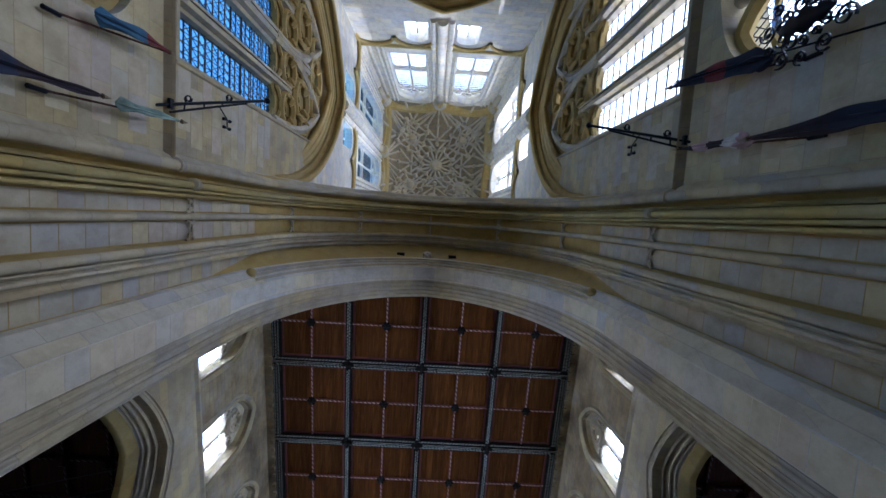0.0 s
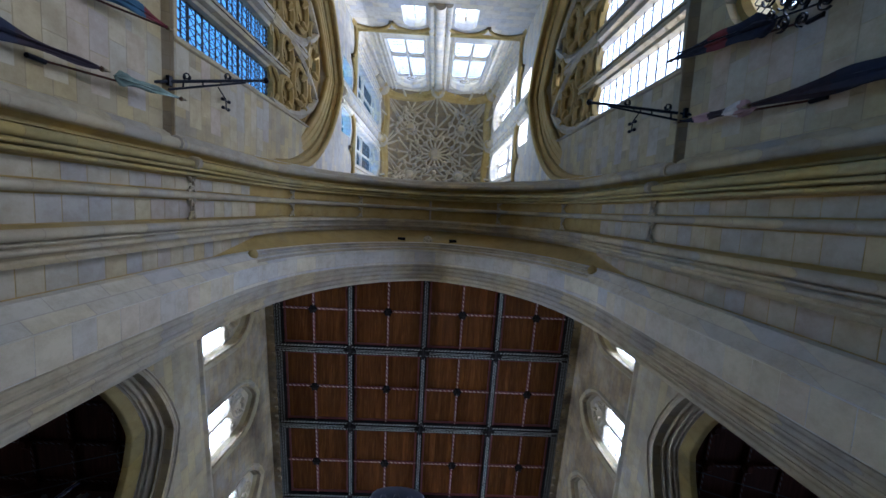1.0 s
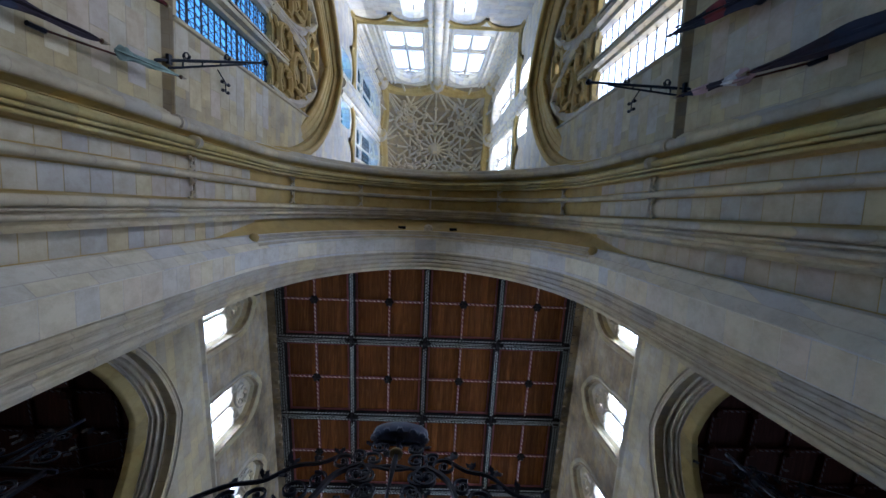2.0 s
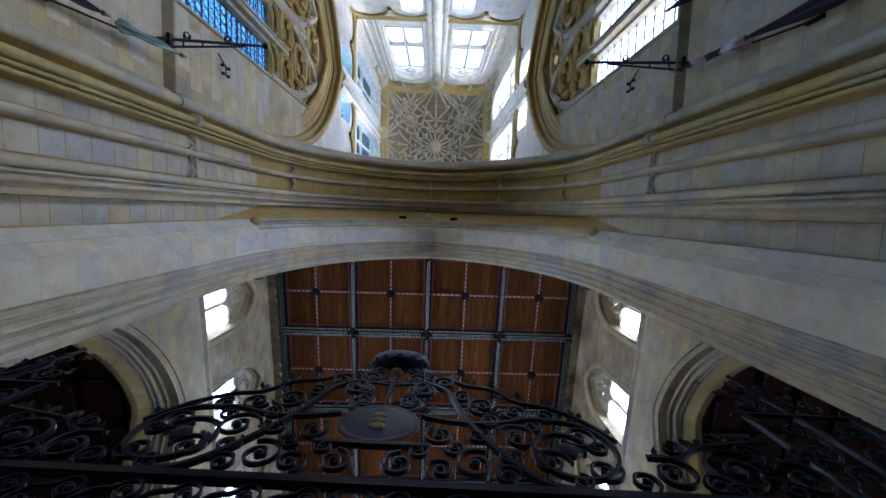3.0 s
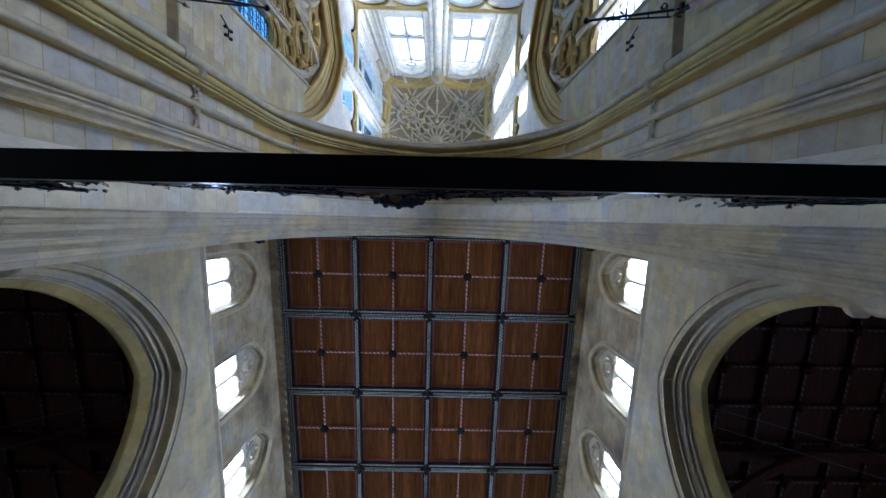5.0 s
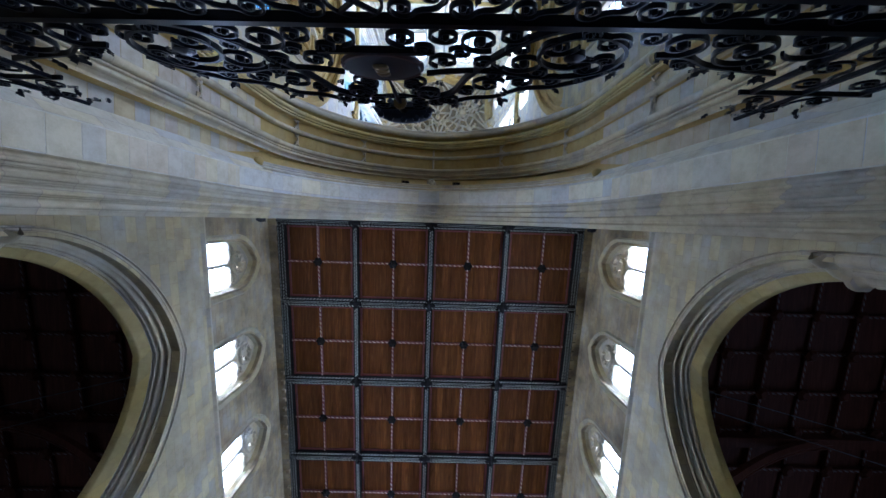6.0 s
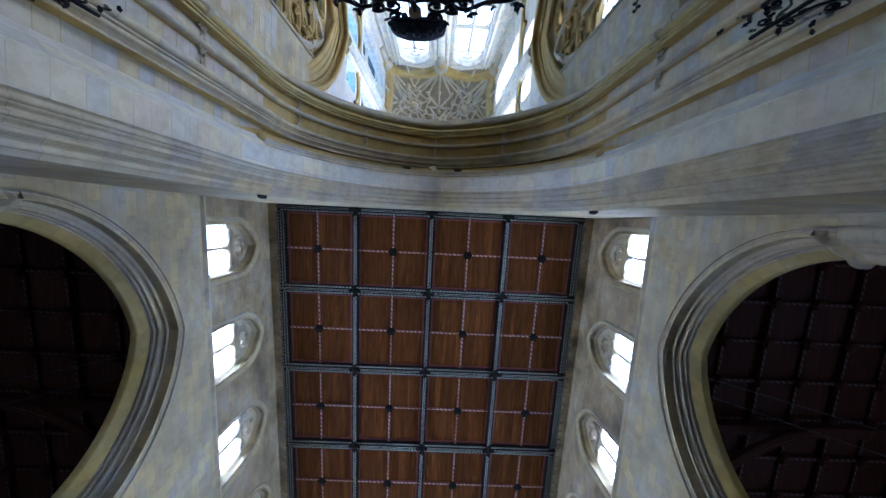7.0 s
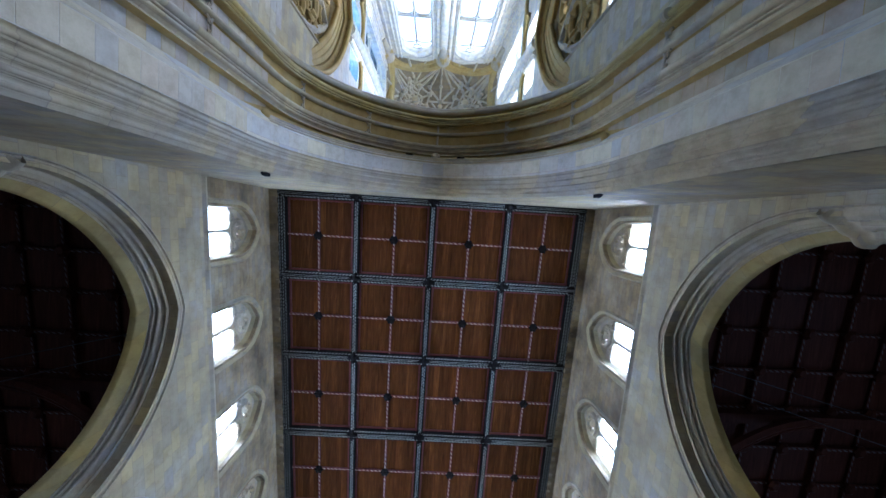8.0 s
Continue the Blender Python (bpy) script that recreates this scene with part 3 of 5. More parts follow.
lantern_side(plane((XC, TF, 0), (1, 0, 0), (0, -1, 0)), "west", (0.90, 0.95, 1.0), 230, 2 * TW)
lantern_side(plane((XC - TW, TY, 0), (0, -1, 0), (-1, 0, 0)), "north", BLUE, 160, TN - TF)
lantern_side(plane((XC + TW, TY, 0), (0, -1, 0), (1, 0, 0)), "south", WHITE, 520, TN - TF)
lantern_side(plane((XC, TN, 0), (1, 0, 0), (0, 1, 0)), "east", (0.85, 0.94, 1.0), 300, 2 * TW)

# ---- tower vault ----
VC = Vector((XC - 0.05, TY + 0.3, 39.4))
VX, VY = TW + 0.02, (TN - TF) / 2 + 0.02


def vault_height(x, y):
    """A shallow dome on four sides: x and y run from -1 to 1."""
    r = max(abs(x), abs(y))
    q = math.hypot(x, y) / 1.414
    return VC.z - 5.2 * (0.55 * r ** 4 + 0.45 * q ** 3.2) 


def on_vault(x, y, drop=0.0):
    return Vector((XC + x * VX + (VC.x - XC) * (1 - abs(x)), TY + y * VY + 0.3 * (1 - abs(y)), vault_height(x, y) - drop))


vault = thing("ceiling_tower_vault", "stone tower vault with a star of ribs and carved bosses", "ceiling", "structure")
N = 28
vv = [on_vault(-1 + 2 * i / N, -1 + 2 * j / N) for i in range(N + 1) for j in range(N + 1)]
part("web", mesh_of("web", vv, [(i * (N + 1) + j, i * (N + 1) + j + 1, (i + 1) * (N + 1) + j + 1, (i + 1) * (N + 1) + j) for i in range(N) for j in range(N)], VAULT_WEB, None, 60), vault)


def vault_rib(b, p, q, r=0.1, steps=7):
    b.tube([on_vault(p[0] + (q[0] - p[0]) * i / steps, p[1] + (q[1] - p[1]) * i / steps, 0.16) for i in range(steps + 1)], r, 5)


def polar(r, deg):
    return (r * math.cos(radians(deg)), r * math.sin(radians(deg)))


ribs, bosses = [], [((0, 0), 0.42)]
for k in range(16):                                     # the inner star
    ribs.append(((0, 0), polar(0.34 if k % 2 else 0.28, 22.5 * k)))
for k in range(8):
    a = 45 * k
    ring = [polar(0.28, a), polar(0.34, a + 22.5), polar(0.28, a + 45)]
    ribs += [(ring[0], ring[1]), (ring[1], ring[2])]
    bosses += [(ring[0], 0.17), (ring[1], 0.14)]
for sx in (-1, 1):
    for sy in (-1, 1):
        c = (0.5 * sx, 0.5 * sy)                      # a smaller star in each quarter
        for k in range(8):
            e = polar(0.31 if k % 2 else 0.24, 45 * k + 22.5)
            g = polar(0.24 if k % 2 else 0.31, 45 * k + 67.5)
            ribs += [(c, (c[0] + e[0], c[1] + e[1])), ((c[0] + e[0], c[1] + e[1]), (c[0] + g[0], c[1] + g[1]))]
            bosses.append(((c[0] + e[0], c[1] + e[1]), 0.17))
            ribs.append(((c[0] + e[0] / 2, c[1] + e[1] / 2), (c[0] + g[0] / 2, c[1] + g[1] / 2)))
        bosses.append((c, 0.3))
        for t in (0.35, 0.62, 0.85, 1.0):
            ribs += [((1.0 * sx, 1.0 * sy), (0.56 * sx + 0.3 * (t - 0.68) * sx, 0.56 * sy - 0.3 * (t - 0.68) * sy))]
for k in range(4):                                      # fans from the middle of each side and tie ribs
    for off in (-0.62, -0.42, -0.22, 0.0, 0.22, 0.42, 0.62):
        p, q = (0.0, 1.0), (off, 0.74 - 0.1 * abs(off))
        for _ in range(k):
            p, q = (-p[1], p[0]), (-q[1], q[0])
        ribs.append((p, q))
        bosses.append((q, 0.12))
        if off == 0.0:
            bosses.append((((p[0] * 0.42), (p[1] * 0.42)), 0.16))
            ribs.append((q, (p[0] * 0.42, p[1] * 0.42)))
for sx in (-1, 1):                                      # liernes between the stars
    for sy in (-1, 1):
        for p, q in (((0.28, 0.0), (0.5, 0.19)), ((0.0, 0.28), (0.19, 0.5)), ((0.5, 0.0), (0.5, 0.26)), ((0.0, 0.5), (0.26, 0.5)), ((0.5, 0.0), (0.74, 0.26)), ((0.0, 0.5), (0.26, 0.74)),
                     ((0.2, 0.2), (0.5, 0.5)), ((0.34, 0.14), (0.5, 0.5)), ((0.14, 0.34), (0.5, 0.5)), ((0.78, 0.5), (1.0, 0.62)), ((0.5, 0.78), (0.62, 1.0)), ((0.78, 0.5), (1.0, 0.3)), ((0.5, 0.78), (0.3, 1.0))):
            ribs.append(((p[0] * sx, p[1] * sy), (q[0] * sx, q[1] * sy)))
            bosses.append(((p[0] * sx, p[1] * sy), 0.15))
rb = Build()
for p, q in ribs:
    vault_rib(rb, p, q)
part("ribs", rb.mesh("ribs", DRESSED, 50), vault)
bb = Build()
for p, r in bosses:
    bb.lathe([(r * 0.5, 0.12), (r, 0.04), (r * 1.02, -0.06), (r * 0.75, -0.16), (r * 0.3, -0.2)], Matrix.Translation(on_vault(*p, 0.16)) @ Matrix.Diagonal((1.45, 1.45, 1.7, 1)), 8)
part("carved_bosses", bb.mesh("carved_bosses", DRESSED, 50), vault)
# unseen slab added to keep sky light out of the tower
structure(part("roof_over_tower", Build().box(-8, 8, TF - 2, TN + 2, 41, 41.4).mesh("roof", DARK_OAK), None), "unseen cover added above the tower vault against sky light", "ceiling")

# ---- nave ----
BAY = 7.2                       # arcade bay
SILL = 13.55                    # string course under the clerestory
AZ, ARISE, AHW = 8.15, 3.5, 3.06


def nave_side(side, name, colour, power):
    m = plane((side * NW, 0, 0), (0, 1, 0), (side, 0, 0))
    openings = [shift(arch(AHW + 0.4, FLOOR, AZ, ARISE + 0.46, 2.0, 0.17), 6.92 + BAY * i) for i in range(3)]
    structure(nave_part("wall_arcade_" + name, wall(NAVE - 0.02, END, FLOOR, SILL, openings, 1.0, m), ASHLAR, None), "limestone nave wall above tall pointed arcade arches", "wall")
    cl = [shift(arch(0.88, SILL + 0.1, 15.6, 1.45, n=0), (4.82 if side < 0 else 4.5) + (3.56 if side < 0 else 3.64) * i) for i in range(7)]
    structure(nave_part("wall_clerestory_" + name, wall(NAVE - 0.02, END, SILL, 20.2, cl, 0.52, m), RUBBLE, None), "rough plastered clerestory wall with small windows", "wall")
    b = Build()
    b.add(*sweep([(0.0, -0.12), (-0.09, -0.05), (-0.09, 0.03), (0.0, 0.08)], lambda o: [(NAVE, SILL + o), (END, SILL + o)], m)[:2])
    structure(nave_part("string_course", b, DRESSED, None), "thin projecting stone string course in the nave", "trim")
    for i, c in enumerate(openings):
        mid = (c[0][0] + c[-1][0]) / 2
        ar = structure(new("arcade_arch"), "pointed arcade arch with several rows of mouldings", "arch")
        rows = [("hood_moulding", [(0.0, 0.92), (-0.06, 0.91), (-0.07, 0.87), (0.0, 0.84)]),
                ("outer_order", [(-0.02, 0.84)] + roll(0.03, 0.80, 0.05) + quirk(0.08, 0.78, 0.02, 0.05) + roll(0.14, 0.73, 0.04) + quirk(0.18, 0.70, 0.02, 0.05) + roll(0.23, 0.65, 0.03) + [(0.26, 0.62)]),
                ("middle_order", [(0.26, 0.62), (0.27, 0.54)] + hollow(0.27, 0.4, 0.5, 0.15) + [(0.4, 0.42)] + roll(0.45, 0.42, 0.045) + quirk(0.5, 0.40, 0.02, 0.05) + roll(0.56, 0.36, 0.04) + quirk(0.6, 0.33, 0.02, 0.05) + [(0.62, 0.28)]),
                ("inner_order", [(0.62, 0.28), (0.66, 0.24), (0.8, 0.04), (0.84, 0.0), (1.0, 0.0)])]
        for nm, prof in [(a, [(d, o * 0.64) for d, o in p]) for a, p in rows]:
            v, f, uv = sweep(prof, lambda o: shift(arch(AHW + o, FLOOR, AZ, ARISE + 1.15 * o, 2.0, 0.17, jamb=1), mid), m)
            ob = part(nm, mesh_of(nm, [narrowing(q) for q in v], f, WARM if nm == "inner_order" else DRESSED, uv, 40), ar)
        plan = []
        for (d0, o0), (d1, o1) in zip(((-0.03, 0.56), (0.26, 0.40), (0.62, 0.18), (0.84, 0.0)), ((0.26, 0.40), (0.62, 0.18), (0.84, 0.0), (1.0, 0.0))):
            plan += [(d0 + (d1 - d0) * t, o0 + (o1 - o0) * t - (0.05 * math.sin(math.pi * t) if d0 < 0.8 else 0.0)) for t in (0.0, 0.25, 0.5, 0.75)]
        plan.append((1.0, 0.0))
        for e in (-1, 1):
            # the capital follows the orders round, bulging in two steps
            b = Build()
            rings = []
            for dz, out in ((-0.46, -0.02), (-0.44, 0.03), (-0.4, 0.05), (-0.36, 0.03), (-0.33, 0.0), (-0.22, 0.02), (-0.14, 0.07), (-0.1, 0.13), (-0.04, 0.15), (0.02, 0.13), (0.04, -0.02)):
                rings.append([(mid + e * (AHW + o - out), d - out * 0.6 * (1 - d), AZ + dz) for d, o in plan])
            k = len(plan)
            b.add([q for r_ in rings for q in r_], [(a * k + c, a * k + c + 1, (a + 1) * k + c + 1, (a + 1) * k + c) for a in range(len(rings) - 1) for c in range(k - 1)], m)
            nave_part("capital", b, DRESSED, ar, smooth=75)
            b = Build()
            for dd, rr in ((0.1, 0.16), (0.42, 0.14), (0.72, 0.16)):
                b.tube([(mid + e * (AHW + 0.54 - 0.55 * dd), dd, FLOOR), (mid + e * (AHW + 0.54 - 0.55 * dd), dd, AZ - 0.4)], rr, 10, m)
            nave_part("shaft", b, DRESSED, ar, smooth=50)
    for i, c in enumerate(cl):
        mid = (c[0][0] + c[-1][0]) / 2
        win = structure(new("window_clerestory"), "two-light clerestory window with a quatrefoil and leaded glass", "window")
        v, f, uv = sweep([(-0.02, 0.26), (-0.08, 0.2), (-0.02, 0.1), (0.1, 0.02), (0.3, -0.06)], lambda o: shift(arch(0.88 + o, SILL + 0.1, 15.6, 1.45 + o, n=0), mid), m)
        part("window_frame", mesh_of("window_frame", [narrowing(q) for q in v], f, ASHLAR, uv, 40), win)
        nave_part("mullion", Build().box(mid - 0.045, mid + 0.045, 0.3, 0.44, SILL + 0.1, 15.9, m=m), DRESSED, win)
        nave_part("window_sill", Build().add([(mid - 0.88, 0.0, SILL + 0.12), (mid + 0.88, 0.0, SILL + 0.12), (mid + 0.88, 0.4, SILL + 0.5), (mid - 0.88, 0.4, SILL + 0.5)], [(0, 1, 2, 3)], m), DRESSED, win)
        b = wall(mid - 0.95, mid + 0.95, SILL + 0.05, 15.62, [shift(arch(0.415, SILL + 0.5, 15.22, 0.36, n=0, steps=6), mid + e * 0.45) for e in (-1, 1)], 0.12, m @ Matrix.Translation((0, 0.32, 0)))
        nave_part("light_heads", b, DRESSED, win)
        b = wall(mid - 0.95, mid + 0.95, 15.62, 17.3, [shift(arch(0.06, 16.06, 16.12, 0.07, n=2, k=0, steps=6), mid + q * 0.17) for q in (-1, 1)], 0.12, m @ Matrix.Translation((0, 0.32, 0)))
        circle_bar(b, m, mid, 16.14, 0.40, 0.075, 0.28, 6)
        for q in (-1, 1):
            circle_bar(b, m, mid + q * 0.52, 15.66, 0.17, 0.05, 0.28, 3)
            lancet(b, m, 0.43, SILL + 0.5, 15.22, 0.42, mid + q * 0.45, 0.035, 0.3, 6)
        nave_part("tracery", b, DRESSED, win)
        leads = Build()
        lattice(leads, m, mid - 0.86, mid + 0.86, SILL + 0.2, 15.8, 0.46, 0.13)
        nave_part("lead_cames", leads, LEAD, win)
        g = Build().add([(mid - 0.9, 0.47, SILL + 0.1), (mid + 0.9, 0.47, SILL + 0.1), (mid + 0.9, 0.47, 17.1), (mid - 0.9, 0.47, 17.1)], [(0, 1, 2, 3)], m)
        nave_part("glass_pane", g, GLASS, win).visible_shadow = False
        if i < 6:
            p = Vector(narrowing(m @ Vector((mid, 0.58, 15.3))))
            window_or_fill(p, p + Vector((-side * 3, 0, 0)), 2.1, 3.8, power, colour)
    # aisle: unseen fill lamps added before a solid wall without windows
    for yy in (6.8, 12.9, 19.0):
        p = Vector(narrowing((side * 17.6, yy, 6.0)))
        window_or_fill(p, p + Vector((-side * 3, 0, 0)), 2.4, 4.0, 14 if side < 0 else 60, colour)
    structure(nave_part("wall_aisle_" + name, Build().box(17.8, 18.3, NAVE - 0.5, END, FLOOR, 15, m=plane((0, 0, 0), (side, 0, 0), (0, 1, 0))), RUBBLE, None), "plain outer wall of the dark aisle", "wall")
    structure(nave_part("wall_aisle_end_" + name, Build().box(NW, 18.3, NAVE - 0.6, NAVE, FLOOR, 15, m=plane((0, 0, 0), (side, 0, 0), (0, 1, 0))), ASHLAR, None), "plain end wall of the dark aisle", "wall")
    cm = plane((0, 0, 0), (side, 0, 0), (0, 1, 0))
    ail = structure(new("ceiling_aisle_" + name), "dark panelled timber aisle ceiling with ribs and bosses", "ceiling")
    nave_part("boards", Build().box(NW + 0.9, 18.0, NAVE - 0.3, END, ZA + 0.16, ZA + 0.3, m=cm), DARK_OAK, ail)
    b = Build()
    for i in range(8):
        b.box(8.26 + 1.35 * i - 0.06, 8.26 + 1.35 * i + 0.06, NAVE, END, ZA + (0 if i % 2 == 0 else 0.08), ZA + 0.17, m=cm)
    for i in range(22):
        b.box(NW + 0.9, 17.9, NAVE + 1.27 * i - 0.06, NAVE + 1.27 * i + 0.06, ZA - 0.01 + (0 if i % 2 == 0 else 0.08), ZA + 0.168, m=cm)
    nave_part("beams", b, DARK_OAK, ail)
    b = Build()
    for i in range(8):
        for j in range(14):
            b.lathe([(0.16, 0.02), (0.18, -0.05), (0.1, -0.12)], cm @ Matrix.Translation((8.26 + 1.35 * i, NAVE + 1.27 * j, ZA)) @ Matrix.Diagonal((1.2, 1.2, 1.2, 1)), 6)
    nave_part("bosses", b, DARK_OAK, ail)
    for yy in (9.6, 15.7):
        b = Build()
        for q in range(2):
            b.tube([(NW + 0.95 + 6.0 * t, yy + 0.12 * q, 10.6 + 2.3 * math.sin(1.5 * t)) for t in [i / 12 for i in range(13)]], 0.14 - 0.03 * q, 6, cm)
        b.box(NW + 0.95, 17.8, yy - 0.16, yy + 0.16, ZA - 0.3, ZA + 0.05, m=cm)
        nave_part("arched_brace", b, DARK_OAK, ail)
    for q in (0.0, 0.5):
        rod = structure(new("tie_rod"), "thin iron tie rod under the aisle ceiling", "rod")
        nave_part("bar", Build().tube([(NW + 0.9, 7.6 + q, 12.2), (17.7, 10.0 + 1.6 * q, 12.2)], 0.014, 6, cm), LEAD, rod)


ZA = 13.0
nave_side(-1, "north", (0.90, 0.95, 1.0), 640)
nave_side(1, "south", (0.84, 0.92, 1.0), 770)
structure(part("wall_nave_east", Build().box(-16, 16, END, END + 0.4, FLOOR, 22).mesh("wall", ASHLAR), None), "plain wall closing the nave", "wall")

# nave ceiling: boards, beams, small ribs and bosses
CX, CY0, CYP, CXP = 6.62, NAVE + 0.02, 3.6, 3.31
ROWS_Y = [NAVE + 0.12 + CYP * i for i in range(8)]
nave_ceiling = structure(new("ceiling_nave"), "panelled oak nave ceiling with painted beams and carved bosses", "ceiling")
# unseen slab added over the nave so no sky leaks in
structure(part("roof_over_nave", Build().box(-8.3, 8.3, NAVE - 0.3, END + 1, 20.2, 20.4).mesh("roof", DARK_OAK), None), "unseen cover added above the nave ceiling against sky light", "ceiling")
boards, rnd = Build(), random.Random(3)
bu = []
for i in range(4):
    for j in range(7):
        for k in range(2):
            for l in range(2):
                x0, y0 = -2 * CXP + CXP * (i + k / 2), ROWS_Y[j] + CYP * l / 2
                pz = CEIL + 0.2 
                cuts = [0.0] + [(q + rnd.uniform(-0.2, 0.2)) / 6 for q in range(1, 6)] + [1.0]
                for c0, c1 in zip(cuts, cuts[1:]):
                    xa, xb, za = x0 + CXP / 2 * c0 + 0.003, x0 + CXP / 2 * c1 - 0.003, pz + rnd.uniform(0, 0.006)
                    pv = [narrowing(q) for q in ((xa, y0, za), (xa, y0 + CYP / 2, za), (xb, y0 + CYP / 2, za), (xb, y0, za))]
                    bu.append((pv, (x0, y0)))
vs, fs, us = [], [], []
for pv, _ in bu:
    fs.append(tuple(range(len(vs), len(vs) + 4)))
    vs += pv
    us += [(v[0], v[1]) for v in pv]
part("panels", mesh_of("panels", vs, fs, OAK, us), nave_ceiling, "oiled oak boards")


def band(b, u0, u1, w, at, along_x, z, pitch=0.2, slant=0.5):
    """A row of slanted painted dashes under a beam."""
    n = int((u1 - u0) / pitch)
    for i in range(n):
        a = u0 + i * pitch
        q = [(a, -w), (a + pitch * 0.5, -w), (a + pitch * (0.5 + slant), w), (a + pitch * slant, w)]
        pts = [(u, at + v, z) if along_x else (at + v, u, z) for u, v in q]
        b.add(pts, [(0, 1, 2, 3) if not along_x else (0, 3, 2, 1)])


dashes, reds, creams = Build(), Build(), Build()
for i in range(5):
    w = 0.105 if 0 < i < 4 else 0.17
    x = -2 * CXP + CXP * i + (0.1 if i == 0 else -0.1 if i == 4 else 0)
    b = Build().box(x - w, x + w, CY0, END, CEIL, CEIL + 0.22)
    b.box(x - w - 0.035, x + w + 0.035, CY0, END, CEIL + 0.1, CEIL + 0.215)
    nave_part("longitudinal_beam", b, BLACK, nave_ceiling)
    for o in ((-0.04, 0.04) if 0 < i < 4 else (-0.11, 0.0, 0.11)):
        band(dashes, CY0, END, 0.03, x + o, False, CEIL - 0.004, 0.15, 0.5 if o > 0 else -0.5)
    for e in (-1, 1):
        reds.box(x + e * (w + 0.1) - 0.035, x + e * (w + 0.1) + 0.035, CY0, END, CEIL + 0.15, CEIL + 0.21)
for y in ROWS_Y:
    b = Build().box(-CX, CX, y - 0.19, y + 0.19, CEIL - 0.02, CEIL + 0.21)
    b.box(-CX, CX, y - 0.05, y + 0.05, CEIL - 0.07, CEIL)
    nave_part("cross_beam", b, BLACK, nave_ceiling)
    for o in (-0.135, 0.135):
        band(dashes, -CX + 0.1, CX - 0.1, 0.034, y + o, True, CEIL - 0.024, 0.15, 0.5 if o > 0 else -0.5)
    for e in (-1, 1):
        reds.box(-CX, CX, y + e * 0.25 - 0.035, y + e * 0.25 + 0.035, CEIL + 0.15, CEIL + 0.212)
        dashes.box(-CX, CX, y + e * 0.03 - 0.008, y + e * 0.03 + 0.008, CEIL - 0.074, CEIL - 0.07)
tagged(nave_part("painted_dashes", dashes, TEAL, nave_ceiling, "grey-green and white painted chevrons"), kind="stuff")
for i in range(4):
    x = -2 * CXP + CXP * (i + 0.5)
    reds.box(x - 0.045, x + 0.045, CY0, END, CEIL + 0.12, CEIL + 0.21)
    band(creams, CY0, END, 0.03, x, False, CEIL + 0.116, 0.2, 0.5)
for j in range(7):
    y = ROWS_Y[j] + CYP / 2
    reds.box(-CX, CX, y - 0.045, y + 0.045, CEIL + 0.122, CEIL + 0.21)
    band(creams, -CX, CX, 0.03, y, True, CEIL + 0.117, 0.2, 0.5)
nave_part("red_ribs", reds, RED, nave_ceiling)
tagged(nave_part("barber_stripes", creams, CREAM, nave_ceiling, "white stripes on thin red ribs"), kind="stuff")


def boss_mesh(r, leaves):
    b = Build()
    b.lathe([(r * 0.5, 0.1), (r * 0.6, -0.02), (r * 0.45, -0.12), (r * 0.2, -0.16)], sides=8)
    for k in range(leaves):
        a = 2 * math.pi * k / leaves
        t = Matrix.Rotation(a, 4, "Z")
        b.add([(0.2 * r, -0.25 * r, -0.1), (r * 0.75, -0.42 * r, -0.05), (r * 1.1, 0, -0.09), (r * 0.75, 0.42 * r, -0.05), (0.2 * r, 0.25 * r, -0.1), (r * 0.6, 0, -0.15)],
              [(0, 5, 1), (1, 5, 2), (2, 5, 3), (3, 5, 4), (4, 5, 0), (0, 1, 2, 3, 4)], t)
    return b.mesh("boss", BLACK)


big_boss, small_boss = boss_mesh(0.26, 4), boss_mesh(0.2, 6)
for j in range(7):
    for i in range(1, 4):
        ob = part("boss", big_boss, nave_ceiling)
        ob.location = narrowing((-2 * CXP + CXP * i, ROWS_Y[j], CEIL - 0.03))
    for i in range(4):
        ob = part("boss", small_boss, nave_ceiling)
        ob.location = narrowing((-2 * CXP + CXP * (i + 0.5), ROWS_Y[j] + CYP / 2, CEIL + 0.1))
for side in (-1, 1):
    b = Build()
    rnd = random.Random(7)
    b.box(side * CX, side * (NW + 0.1), NAVE, END, CEIL + 0.02, CEIL + 0.25)
    y = NAVE + 0.2
    while y < END - 1:
        b.box(side * (CX + 0.05), side * (CX + 0.2), y, y + 0.16, CEIL - 0.12 * rnd.random() - 0.06, CEIL + 0.03)
        y += 0.42
    structure(nave_part("cornice", b, RUBBLE, None), "carved stone cornice under the nave ceiling", "trim")


# pale stripes along the thin ribs and beams of the aisle ceilings
for side, name in ((-1, "north"), (1, "south")):
    b = Build()
    for i in range(8):
        band(b, NAVE, 22.0, 0.03, side * (8.26 + 1.35 * i), False, ZA - 0.004 + (0 if i % 2 == 0 else 0.08), 0.2, 0.5)
    for i in range(14):
        lo, hi = sorted((side * (NW + 1.0), side * 17.6))
        band(b, lo, hi, 0.03, NAVE + 1.27 * i, True, ZA - 0.014 + (0 if i % 2 == 0 else 0.08), 0.2, 0.5)
    tagged(nave_part("painted_stripes", b, STRIPE, bpy.data.objects["ceiling_aisle_" + name], "worn pale painted stripes on dark ribs"), kind="stuff")


# ---- wrought iron screen ----
GY = 2.245


